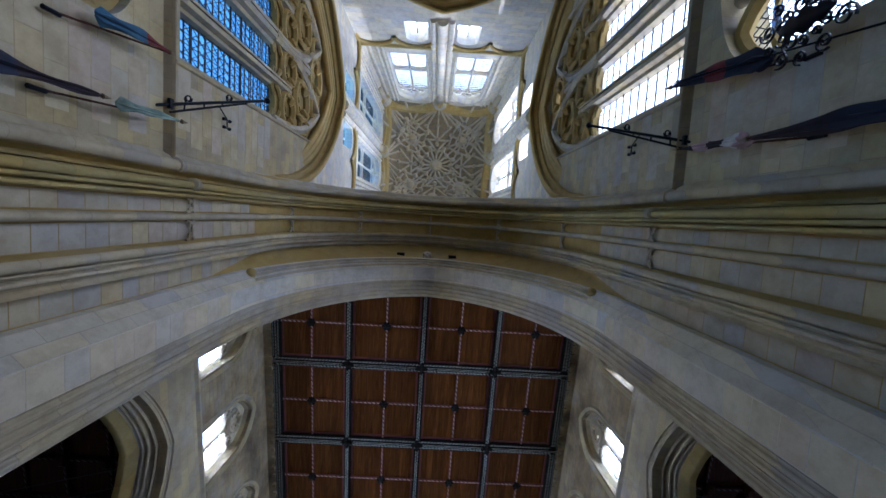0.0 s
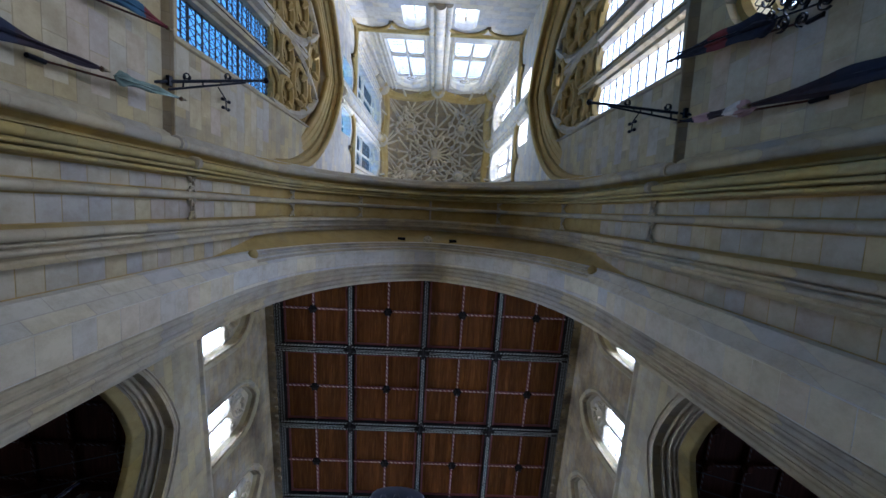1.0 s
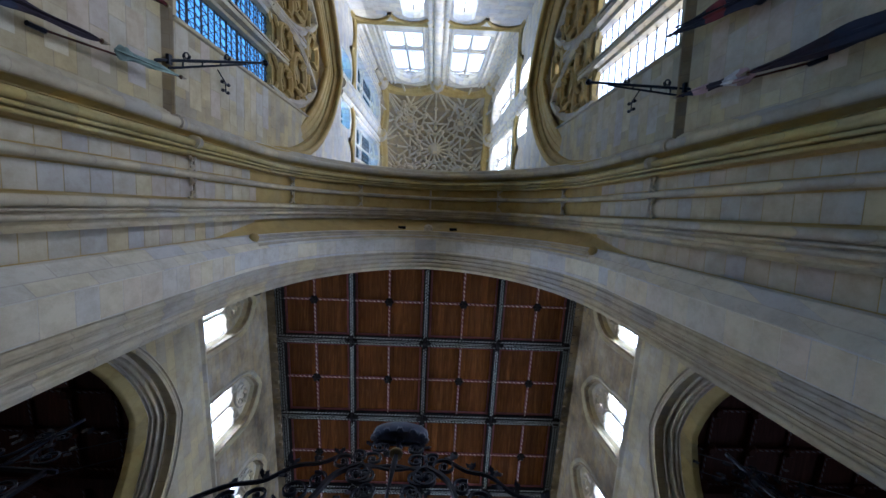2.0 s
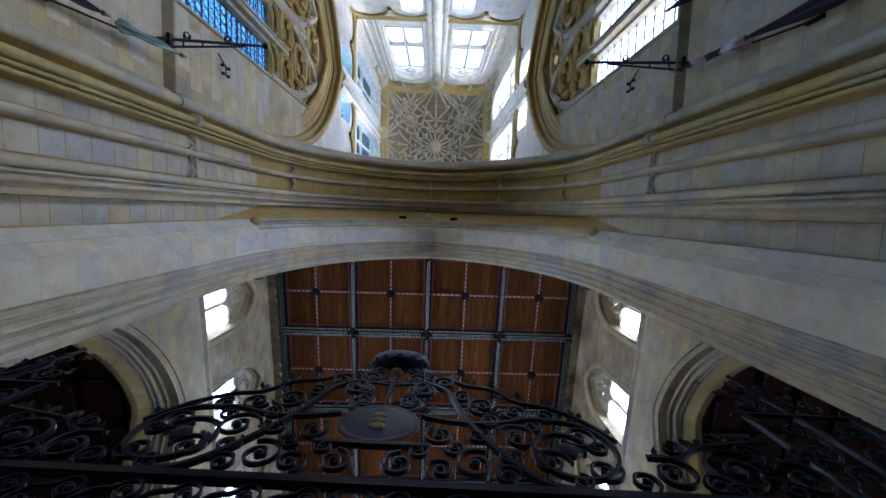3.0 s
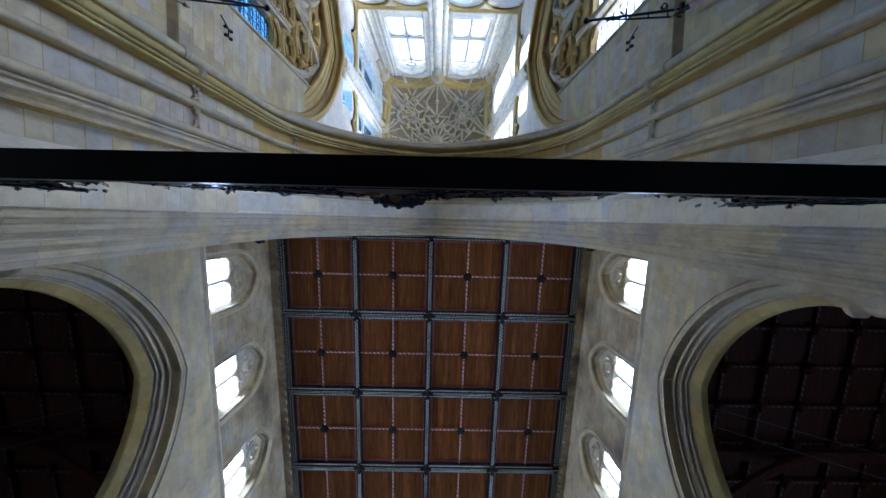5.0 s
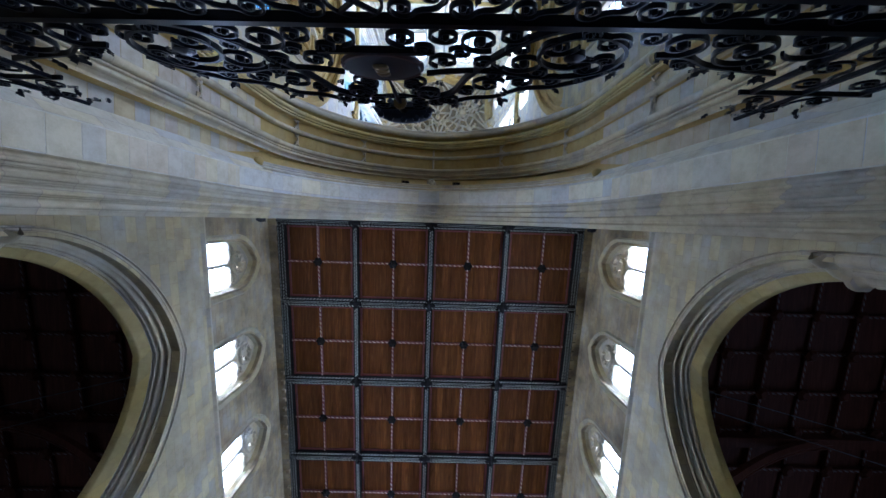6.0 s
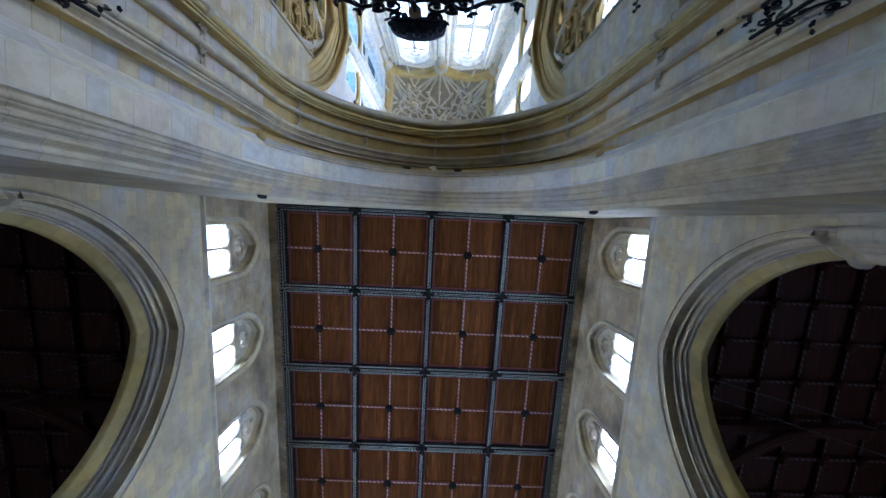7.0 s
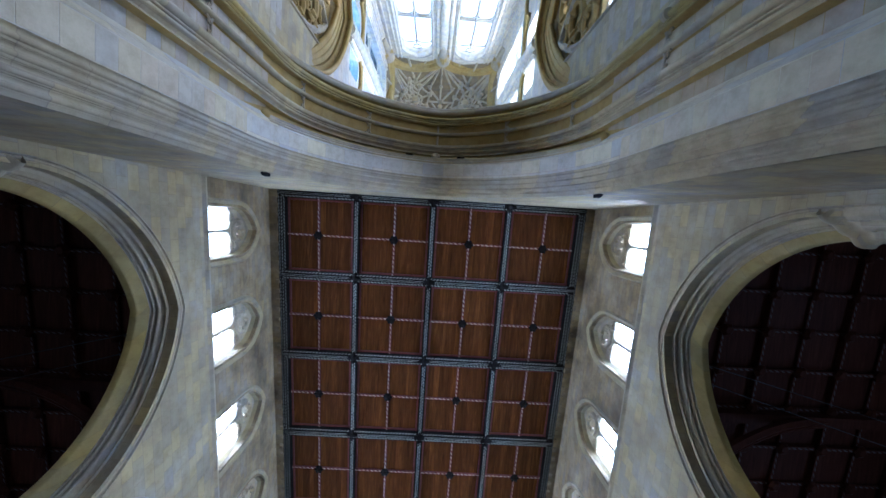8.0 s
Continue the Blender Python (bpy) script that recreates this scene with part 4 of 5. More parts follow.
def ribbon(b, pts, th=0.011, depth=0.011, y=0.0):
    """A flat iron bar bent in the plane of the screen; pts are (x, z)."""
    n, vs, fs = len(pts), [], []
    for i, (x, z) in enumerate(pts):
        a, c = pts[max(i - 1, 0)], pts[min(i + 1, n - 1)]
        dx, dz = c[0] - a[0], c[1] - a[1]
        l = math.hypot(dx, dz) or 1
        nx, nz = -dz / l * th / 2, dx / l * th / 2
        vs += [(x - nx, y - depth / 2, z - nz), (x + nx, y - depth / 2, z + nz), (x + nx, y + depth / 2, z + nz), (x - nx, y + depth / 2, z - nz)]
    for i in range(n - 1):
        for k in range(4):
            fs.append((4 * i + k, 4 * i + (k + 1) % 4, 4 * i + 4 + (k + 1) % 4, 4 * i + 4 + k))
    fs += [(0, 3, 2, 1), (4 * n - 4, 4 * n - 3, 4 * n - 2, 4 * n - 1)]
    b.add(vs, fs)


def spiral(cx, cz, r, start, turns, sense=1, inner=0.22, steps=22):
    """From the outside inwards."""
    return [(cx + r * (1 - (1 - inner) * t) * math.cos(radians(start) + sense * 2 * math.pi * turns * t),
             cz + r * (1 - (1 - inner) * t) * math.sin(radians(start) + sense * 2 * math.pi * turns * t)) for t in [i / steps for i in range(steps + 1)]]


def s_scroll(b, p, q, r1, r2, sense=1, th=0.011, depth=0.011):
    """Two spirals joined by a sweeping bar."""
    a = math.degrees(math.atan2(q[1] - p[1], q[0] - p[0]))
    one = spiral(p[0], p[1], r1, a + 90 * sense, 1.35, sense)[::-1]
    two = spiral(q[0], q[1], r2, a + 90 * sense, 1.35, -sense)
    (ax, az), (bx, bz) = one[-1], two[0]
    mid = [(ax + (bx - ax) * t + 0.22 * r1 * math.sin(2 * math.pi * t) * -math.sin(radians(a)) * sense,
            az + (bz - az) * t + 0.22 * r1 * math.sin(2 * math.pi * t) * math.cos(radians(a)) * sense) for t in (0.2, 0.4, 0.6, 0.8)]
    ribbon(b, one + mid + two, th, depth)
    for c, r in ((p, r1), (q, r2)):
        b.lathe([(0.006, -0.012), (r * 0.2, -0.008), (r * 0.2, 0.008), (0.006, 0.012)], Matrix.Translation((c[0], 0, c[1])) @ Matrix.Rotation(radians(90), 4, "X"), 8)


def leaf(b, x, z, ang, l, w, rnd):
    """A curled iron leaf."""
    c, s_ = math.cos(radians(ang)), math.sin(radians(ang))
    k = rnd.uniform(-0.012, 0.012)
    pts = []
    for t, ww in ((0, 0.15), (0.22, 0.8), (0.38, 0.3), (0.6, 1.0), (0.78, 0.35), (1, 0.05)):
        for e in (-1, 1):
            u, v = l * t, e * w * ww / 2
            pts.append((x + u * c - v * s_, k * t * 2 + 0.25 * l * (t - 0.4) ** 2 * e * 0.6, z + u * s_ + v * c))
    o = len(b.v)
    off = [(p[0], p[1] + 0.008, p[2]) for p in pts]
    b.add(pts + off, [(2 * i, 2 * i + 1, 2 * i + 3, 2 * i + 2) for i in range(5)] + [(12 + 2 * i, 14 + 2 * i, 15 + 2 * i, 13 + 2 * i) for i in range(5)])


screen = thing("wrought_iron_screen", "black wrought iron screen with scrolled overthrow, crest and crown", "screen")
screen.matrix_world = Matrix.Translation((XC, GY, 3.3)) @ Matrix.Rotation(radians(2.6), 4, "Y") @ Matrix.Translation((0, 0, -3.3))


def iron(name, b, label="", mat=None, smooth=50):
    return part(name, b.mesh(name, mat or IRON, smooth), screen, label)


GR = random.Random(11)
BZ, UZ = 2.41, 2.65            # lower and upper bar
iron("lower_bar", Build().box(-2.9, 2.9, -0.045, 0.045, BZ - 0.03, BZ + 0.02))
iron("upper_bar", Build().box(-2.9, 2.9, -0.02, 0.02, UZ - 0.018, UZ + 0.018))
# the frieze between the bars
for i in range(25):
    x = -2.52 + i * 0.21
    b = Build()
    if i == 12:
        ribbon(b, [(x + 0.095 * math.cos(a), (BZ + UZ) / 2 + 0.1 * math.sin(a)) for a in [2 * math.pi * k / 20 for k in range(21)]])
        for k in range(4):
            a = math.pi * (k + 0.5) / 2
            ribbon(b, [(x, (BZ + UZ) / 2), (x + 0.095 * math.cos(a), (BZ + UZ) / 2 + 0.1 * math.sin(a))], 0.012, 0.016)
    else:
        e = 1 if i < 12 else -1
        s_scroll(b, (x - 0.055 * e, BZ + 0.085), (x + 0.055 * e, BZ + 0.155), 0.052, 0.056, e, 0.009, 0.018)
        leaf(b, x, BZ + 0.06, 70 if e > 0 else 110, 0.05, 0.026, GR)
    iron("frieze_scroll", b)
# overthrow: mirrored sweeps of scrolls rising to the crest
def flowing(ctrl, steps=7):
    """A smooth line through a few turning points."""
    c = [ctrl[0]] + list(ctrl) + [ctrl[-1]]
    out = []
    for i in range(1, len(c) - 2):
        for k in range(steps):
            t = k / steps
            out.append(tuple(0.5 * (2 * c[i][a] + (c[i + 1][a] - c[i - 1][a]) * t + (2 * c[i - 1][a] - 5 * c[i][a] + 4 * c[i + 1][a] - c[i + 2][a]) * t * t
                                    + (3 * c[i][a] - c[i - 1][a] - 3 * c[i + 1][a] + c[i + 2][a]) * t ** 3) for a in (0, 1)))
    return out + [ctrl[-1]]


def volute(e, x, z, r, start, turns, sense, th=0.010, depth=0.02, inner=0.2):
    """One rolled-up bar with a rosette at its eye; mirrored by e."""
    b = Build()
    ribbon(b, [(e * q[0], q[1]) for q in spiral(x, z, r, start, turns, sense, inner, 30)], th, depth)
    b.lathe([(0.006, -0.02), (r * 0.2, -0.012), (r * 0.2, 0.012), (0.006, 0.02)], Matrix.Translation((e * x, 0, z)) @ Matrix.Rotation(radians(90), 4, "X"), 8)
    return b


def sprig(e, x, z, ang, size):
    """A cluster of three curled leaves at the end of a bar."""
    for da, k in ((-38, 0.8), (0, 1.0), (40, 0.75)):
        b = Build()
        a = ang + da + GR.uniform(-10, 10)
        leaf(b, e * x, z, a if e > 0 else 180 - a, size * k * 0.75, size * 0.34, GR)
        iron("iron_leaf", b)


for e in (-1, 1):
    # the main bar climbs from the rail to the crest and curls in
    b = volute(e, 0.2, 3.42, 0.085, 90, 1.3, 1, 0.015, 0.024)
    ribbon(b, [(e * x, z) for x, z in flowing([(0.84, UZ + 0.015), (0.68, 2.72), (0.52, 2.92), (0.4, 3.16), (0.32, 3.4), (0.2, 3.505)])], 0.021, 0.026)
    iron("sweeping_bar", b)
    # the great scroll outside it, its tail running in behind the plaque
    b = volute(e, 0.84, 2.915, 0.235, 90, 1.15, -1, 0.016, 0.024, 0.45)
    ribbon(b, [(e * x, z) for x, z in flowing([(0.2, 3.14), (0.36, 3.1), (0.54, 3.1), (0.7, 3.15), (0.84, 3.15)])], 0.015, 0.024)
    iron("great_scroll", b)
    # the leafy branch along the top
    b = Build()
    ribbon(b, [(e * x, z) for x, z in flowing([(1.08, 3.0), (0.98, 3.16), (0.84, 3.28), (0.68, 3.33), (0.56, 3.46), (0.42, 3.5), (0.3, 3.6)])], 0.013, 0.02)
    iron("leafy_branch", b)
    # the outer sweep down to the pilaster
    b = volute(e, 1.22, 2.8, 0.11, 120, 1.4, -1, 0.013, 0.022)
    ribbon(b, [(e * x, z) for x, z in flowing([(1.165, 2.895), (1.3, 2.9), (1.42, 2.98), (1.6, 3.02), (1.78, 3.06)])], 0.015, 0.024)
    iron("outer_sweep", b)
    iron("outer_scroll", volute(e, 1.5, 2.83, 0.14, 60, 1.5, 1, 0.013, 0.022))
    iron("outer_scroll", volute(e, 1.74, 2.8, 0.11, 150, 1.5, -1, 0.012, 0.02))
    for x, z, r, start, sense in ((0.75, 2.83, 0.085, 0, 1), (0.92, 3.03, 0.09, 200, 1), (0.64, 3.0, 0.1, 150, -1), (0.95, 2.8, 0.075, 20, -1), (0.44, 2.8, 0.095, 60, 1),
                                  (0.3, 2.76, 0.07, 250, -1), (0.56, 2.74, 0.06, 10, 1), (0.29, 2.99, 0.075, 120, 1), (0.5, 3.27, 0.095, 330, -1), (0.66, 3.22, 0.075, 200, 1),
                                  (0.13, 2.78, 0.075, 90, 1), (0.4, 3.36, 0.06, 60, 1), (0.8, 3.18, 0.06, 100, -1), (1.36, 2.74, 0.06, 30, 1), (1.62, 2.96, 0.07, 250, 1),
                                  (0.36, 2.9, 0.05, 200, 1), (0.2, 2.87, 0.045, 20, -1), (0.6, 2.86, 0.06, 120, 1), (0.52, 3.13, 0.055, 240, 1), (0.72, 3.09, 0.05, 60, -1), (0.98, 2.95, 0.05, 160, 1),
                                  (1.3, 2.97, 0.05, 80, -1), (1.42, 2.71, 0.045, 200, -1), (1.64, 2.73, 0.05, 20, 1), (1.86, 2.95, 0.05, 120, -1), (0.84, 2.72, 0.045, 90, -1), (0.22, 3.58, 0.05, 40, 1),
                                  (0.12, 3.3, 0.06, 300, -1), (0.3, 3.52, 0.07, 190, -1), (1.08, 2.74, 0.06, 300, 1), (0.46, 3.0, 0.06, 45, -1)):
        iron("scroll", volute(e, x, z, r, start, 1.45, sense))
    for x, z, a, size in ((1.06, 3.06, 100, 0.1), (0.96, 3.17, 110, 0.09), (0.84, 3.29, 80, 0.09), (0.7, 3.36, 100, 0.08), (0.58, 3.48, 60, 0.11), (0.46, 3.52, 100, 0.08),
                          (0.34, 3.6, 80, 0.09), (1.32, 2.93, 70, 0.09), (1.44, 3.0, 110, 0.12), (1.58, 3.05, 80, 0.1), (1.72, 3.08, 60, 0.1), (0.5, 3.0, 20, 0.07),
                          (0.92, 2.93, 200, 0.07), (0.72, 2.93, 300, 0.07), (1.2, 2.9, 80, 0.08), (0.62, 3.38, 160, 0.08), (0.24, 3.24, 30, 0.06)):
        sprig(e, x, z, a, size)
    # openwork pilaster at each end
    for x in (1.86, 2.12, 2.4):
        iron("pilaster_bar", Build().box(e * x - 0.011, e * x + 0.011, -0.011, 0.011, FLOOR, 3.3))
    iron("pilaster_rail", Build().box(e * 1.8 if e > 0 else -2.46, e * 2.46 if e > 0 else -1.8, -0.012, 0.012, 3.3, 3.314))
    for k in range(9):
        for x in (1.99, 2.26):
            b = Build()
            s_scroll(b, (e * x - 0.03, 0.35 + 0.33 * k), (e * x + 0.03, 0.52 + 0.33 * k), 0.075, 0.075, 1 if k % 2 else -1, 0.013)
            iron("panel_scroll", b)
    b = Build()
    for q in (-1, 1):
        s_scroll(b, (e * 2.13 + q * 0.16, 3.42), (e * 2.13 + q * 0.06, 3.6), 0.07, 0.05, q)
    for k in range(22):
        c = Build()
        leaf(c, e * 2.13 + GR.uniform(-0.26, 0.26), 3.38 + GR.uniform(0, 0.32), GR.uniform(20, 160), GR.uniform(0.04, 0.08), 0.035, GR)
        iron("iron_leaf", c)
    b.tube([(e * 2.13, 0, 3.3), (e * 2.13, 0, 3.8)], 0.014, 6)
    iron("finial", b)
    iron("foot", Build().box(e * 2.13 - 0.36, e * 2.13 + 0.36, -0.12, 0.12, FLOOR, 0.14))
# oval crest with its ring, shelf and crown
b = Build()
M_OV = Matrix.Translation((0, 0, 3.06)) @ Matrix.Rotation(radians(90), 4, "X") @ Matrix.Diagonal((1.35, 1.1, 1, 1))
b.lathe([(0.01, 0.026), (0.08, 0.022), (0.125, 0.012), (0.13, -0.012), (0.08, -0.022), (0.01, -0.026)], M_OV, 28)
iron("oval_plaque", b, "painted oval heraldic plaque", plain("dull_blue_paint", (0.009, 0.011, 0.02), 0.4))
iron("plaque_rim", Build().tube([(0.178 * math.cos(a), 0, 3.06 + 0.146 * math.sin(a)) for a in [2 * math.pi * k / 32 for k in range(32)]], 0.016, 6, closed=True), "dull red rim", plain("dull_red_paint", (0.05, 0.018, 0.018), 0.5))
GOLD = plain("tarnished_gilding", (0.20, 0.15, 0.07), 0.45, 0.5)
for sy in (-1, 1):
    b = Build()
    for k in range(3):
        b.lathe([(0.004, 0.02), (0.032 - 0.003 * k, 0.012), (0.028, -0.012), (0.004, -0.02)], Matrix.Translation((0, sy * 0.026, 3.0 + 0.045 * k)) @ Matrix.Diagonal((1.2, 0.4, 1, 1)), 10)
    iron("gilt_device", b, "small gilt heraldic device", GOLD)
iron("crest_shelf", Build().box(-0.25, 0.25, -0.015, 0.015, 2.885, 2.907))
b = Build()
# a low cushion with rounded ends, its scalloped base and small points
b.lathe([(0.02, -0.055), (0.15, -0.055), (0.175, -0.04), (0.185, 0.0), (0.178, 0.035), (0.16, 0.05), (0.02, 0.055)], Matrix.Translation((0, 0, 3.83)) @ Matrix.Diagonal((1.0, 0.36, 1, 1)), 20)
for k in range(12):
    q = 2 * math.pi * k / 12
    b.lathe([(0.006, -0.02), (0.022, -0.01), (0.022, 0.012), (0.006, 0.02)], Matrix.Translation((0.17 * math.cos(q), 0.06 * math.sin(q), 3.775)), 6)
iron("crown", b, "low blue-black iron crown with scalloped base", plain("worn_blue_paint", (0.025, 0.034, 0.065), 0.4))
for x, z, r, tilt in ((0.12, 3.26, 0.075, 1), (0.15, 3.42, 0.085, -1), (0.11, 3.68, 0.06, -1), (0.13, 3.56, 0.075, 1)):
    for q in (-1, 1):
        b = Build()
        ribbon(b, [(q * 0.01, z - tilt * 0.05), (q * 0.04, z - tilt * 0.055)] + spiral(q * x, z, r, 90 if tilt < 0 else -90, 1.4, -tilt * q * -1, 0.22, 24), 0.013, 0.014)
        b.lathe([(0.004, -0.01), (r * 0.22, -0.008), (r * 0.22, 0.008), (0.004, 0.01)], Matrix.Translation((q * x, 0, z)) @ Matrix.Rotation(radians(90), 4, "X"), 8)
        leaf(b, q * (x + r), z + 0.02, 40 if q > 0 else 140, 0.05, 0.03, GR)
        iron("crest_scroll", b)
b = Build()
b.lathe([(0.012, 3.18), (0.016, 3.36), (0.022, 3.45), (0.032, 3.53), (0.022, 3.6), (0.016, 3.64), (0.02, 3.7), (0.05, 3.77), (0.04, 3.79)], Matrix.Diagonal((0.6, 0.4, 1, 1)), 10)
iron("crown_stem", b)
iron("collar", Build().lathe([(0.03, -0.012), (0.04, -0.006), (0.04, 0.006), (0.03, 0.012)], Matrix.Translation((0, 0, 3.62)), 12), "thin gilt collar", GOLD)


# ---- flags, arms and hooks on the tower walls ----
def flag(label, foot, tip, cloth_from, cloth_to, width, colours, seed):
    ob = thing("furled_flag", label, "flag", group="flags on the tower walls")
    r = random.Random(seed)
    f0, t0 = Vector(foot), Vector(tip)
    part("pole", Build().tube([f0, t0], 0.016, 8).mesh("pole", DARK_OAK), ob)
    part("finial", Build().tube([t0, t0 + (t0 - f0).normalized() * 0.14], 0.035, 6, taper=lambda s: 1.2 - s).mesh("finial", GOLD), ob)
    part("bracket", Build().tube([f0 + Vector((0, 0, -0.12)), f0 + Vector((0, 0, 0.1))], 0.034, 8).mesh("bracket", IRON), ob)
    a, c = Vector(cloth_from), Vector(cloth_to)
    d = c - a
    up = d.normalized()
    s1 = up.cross(Vector((0, 0, 1)) if abs(up.z) < 0.9 else Vector((0, 1, 0))).normalized()
    s2 = up.cross(s1)
    n, sides = 18, 26
    ph = [r.uniform(0, 6.28) for _ in range(4)]
    for ci, mat in enumerate(colours):
        lo, hi = ci / len(colours), (ci + 1) / len(colours)
        vs = []
        for i in range(n + 1):
            t = lo + (hi - lo) * i / n
            w = width * (0.25 + 0.75 * min(1, t / 0.12)) * (0.16 + 0.84 * (1 - t) ** 0.75) * (1 + 0.22 * math.sin(11 * t + ph[3]))
            mid = a + d * t + Vector((0, 0, -0.08 * math.sin(3.14 * t)))
            for k in range(sides):
                an = 2 * math.pi * k / sides
                rr = w * (0.68 + 0.36 * math.sin(6 * an + ph[0] + 2.6 * t) + 0.24 * math.sin(3 * an + ph[1] - 5 * t)) * (1 + 0.1 * math.sin(13 * t + ph[2]))
                vs.append(mid + rr * (math.cos(an) * s1 * 0.8 + math.sin(an) * s2))
        fs = [(i * sides + k, i * sides + (k + 1) % sides, (i + 1) * sides + (k + 1) % sides, (i + 1) * sides + k) for i in range(n) for k in range(sides)]
        fs += [tuple(range(sides))[::-1], tuple(n * sides + k for k in range(sides))]
        part("cloth", mesh_of("cloth", vs, fs, mat, None, 60), ob)
    return ob


def cloth(name, c):
    return plain(name, c, 0.9, 0, 3.0, 0.45)


NAVY, BLUEC, PALEG, MAROON, SCAR, OLD = (cloth("navy_cloth", (0.012, 0.014, 0.028)), cloth("faded_blue_cloth", (0.04, 0.10, 0.16)), cloth("pale_green_cloth", (0.22, 0.29, 0.23)),
                                  cloth("maroon_cloth", (0.022, 0.012, 0.018)), cloth("scarlet_cloth", (0.14, 0.02, 0.018)), cloth("faded_pink_cloth", (0.34, 0.22, 0.21)))
flag("furled faded blue flag with a red and white tip", (-5.0, -2.3, 6.7), (-4.75, -2.55, 8.5), (-4.8, -2.5, 7.1), (-4.72, -2.55, 8.45), 0.13, (BLUEC, BLUEC, SCAR), 1)
flag("furled pale green flag on a thin pole", (-5.0, -1.28, 6.5), (-4.7, -1.45, 8.75), (-4.82, -1.4, 7.45), (-4.7, -1.45, 8.7), 0.1, (PALEG, PALEG), 2)
flag("furled dark navy flag on a thin pole", (-5.0, -1.3, 4.5), (-4.8, -1.42, 7.2), (-4.9, -1.36, 5.2), (-4.8, -1.42, 7.15), 0.13, (NAVY, MAROON), 3)
flag("furled navy and red flag on a thin pole", (4.68, -2.35, 6.5), (4.35, -2.75, 9.0), (4.5, -2.5, 6.9), (4.35, -2.75, 8.95), 0.19, (NAVY, NAVY, SCAR, NAVY, NAVY), 4)
flag("furled pink and white flag on a thin pole", (4.68, -1.3, 6.3), (4.45, -1.55, 8.75), (4.55, -1.4, 7.1), (4.45, -1.55, 8.7), 0.11, (OLD, cloth("off_white_cloth", (0.5, 0.47, 0.44)), MAROON, OLD, NAVY), 5)
flag("furled dark maroon flag on a thin pole", (4.68, -1.3, 3.9), (4.45, -1.42, 7.1), (4.6, -1.34, 5.0), (4.45, -1.42, 7.05), 0.17, (NAVY, MAROON), 6)


def wall_arm(side, foot, tip):
    ob = thing("flag_bracket", "black wrought iron flag arm with scrolled braces on the tower wall", "bracket", group="iron arms in the tower")
    a, c = Vector(foot), Vector(tip)
    part("arm", Build().tube([a - (c - a) * 0.16, c], 0.03, 6).mesh("arm", IRON), ob)
    off = Vector((0, 0.16, -0.02))
    part("brace", Build().tube([a + off * 0.9, a + (c - a) * 0.75 + off * 0.25], 0.022, 6).mesh("brace", IRON), ob)
    for t in (0.12, 0.3, 0.48):
        part("strut", Build().tube([a + (c - a) * t, a + (c - a) * t + off * (0.9 - 0.8 * t)], 0.016, 5).mesh("strut", IRON), ob)
    u = (c - a).normalized()
    for t in (0.15, 0.55):
        mid = a + (c - a) * t + Vector((0, -0.09, 0))
        part("scroll", Build().tube([mid + 0.08 * (1 - 0.6 * i / 20) * (math.cos(i * 0.5) * u + math.sin(i * 0.5) * Vector((0, 1, 0))) for i in range(21)], 0.014, 5).mesh("scroll", IRON), ob)
    part("ball", Build().lathe([(0.01, -0.07), (0.07, -0.03), (0.07, 0.03), (0.01, 0.07)], Matrix.Translation(c), 8).mesh("ball", IRON, 60), ob)
    part("wall_plate", Build().box(a.x - 0.03, a.x + 0.03, a.y - 0.1, a.y + 0.08, a.z - 0.05, a.z + 0.05).mesh("wall_plate", IRON), ob)
    return ob


wall_arm(-1, (-5.0, -1.78, 8.9), (-4.05, -2.45, 10.75))
wall_arm(1, (4.65, -1.75, 8.9), (3.5, -2.4, 10.75))


def wall_hook(x, y, z, side):
    ob = thing("iron_wall_hook", "small black iron hooked fitting on the tower wall", "hook", group="iron hooks in the tower")
    part("stem", Build().tube([(x, y - 0.25, z - 0.1), (x - side * 0.12, y, z), (x - side * 0.12, y + 0.22, z + 0.02)], 0.014, 6).mesh("stem", IRON), ob)
    for o, l in ((0.02, 0.13), (0.2, 0.11)):
        part("crossbar", Build().tube([(x - side * 0.12, y + o, z - l), (x - side * 0.12, y + o, z + l)], 0.02, 6).mesh("crossbar", IRON), ob)
        for e in (-1, 1):
            part("knob", Build().lathe([(0.01, -0.05), (0.04, -0.02), (0.04, 0.02), (0.01, 0.05)], Matrix.Translation((x - side * 0.12, y + o, z + e * l)), 8).mesh("knob", IRON), ob)


wall_hook(-5.08, -1.97, 10.75, -1)
wall_hook(4.68, -2.0, 10.72, 1)

# rings, cusped panel heads and stops on the tower arch
for side in (-1, 1):
    for z0 in (9.0,):
        b = Build()
        b.lathe([(0.09, -0.1), (0.13, -0.06), (0.11, 0), (0.13, 0.06), (0.09, 0.1)], Matrix.Translation((XC + side * (AH + 0.32), TN + 0.61, z0)), 12)
        b.lathe([(0.11, -0.1), (0.16, -0.06), (0.14, 0), (0.16, 0.06), (0.11, 0.1)], Matrix.Translation((XC + side * (AH + 0.64), TN + 0.27, z0)), 12)
        part("shaft_ring", b.mesh("shaft_ring", DRESSED, 50), tower_arch)
line = tower_curve(0.40)
half = line[:len(line) // 2 + 1]


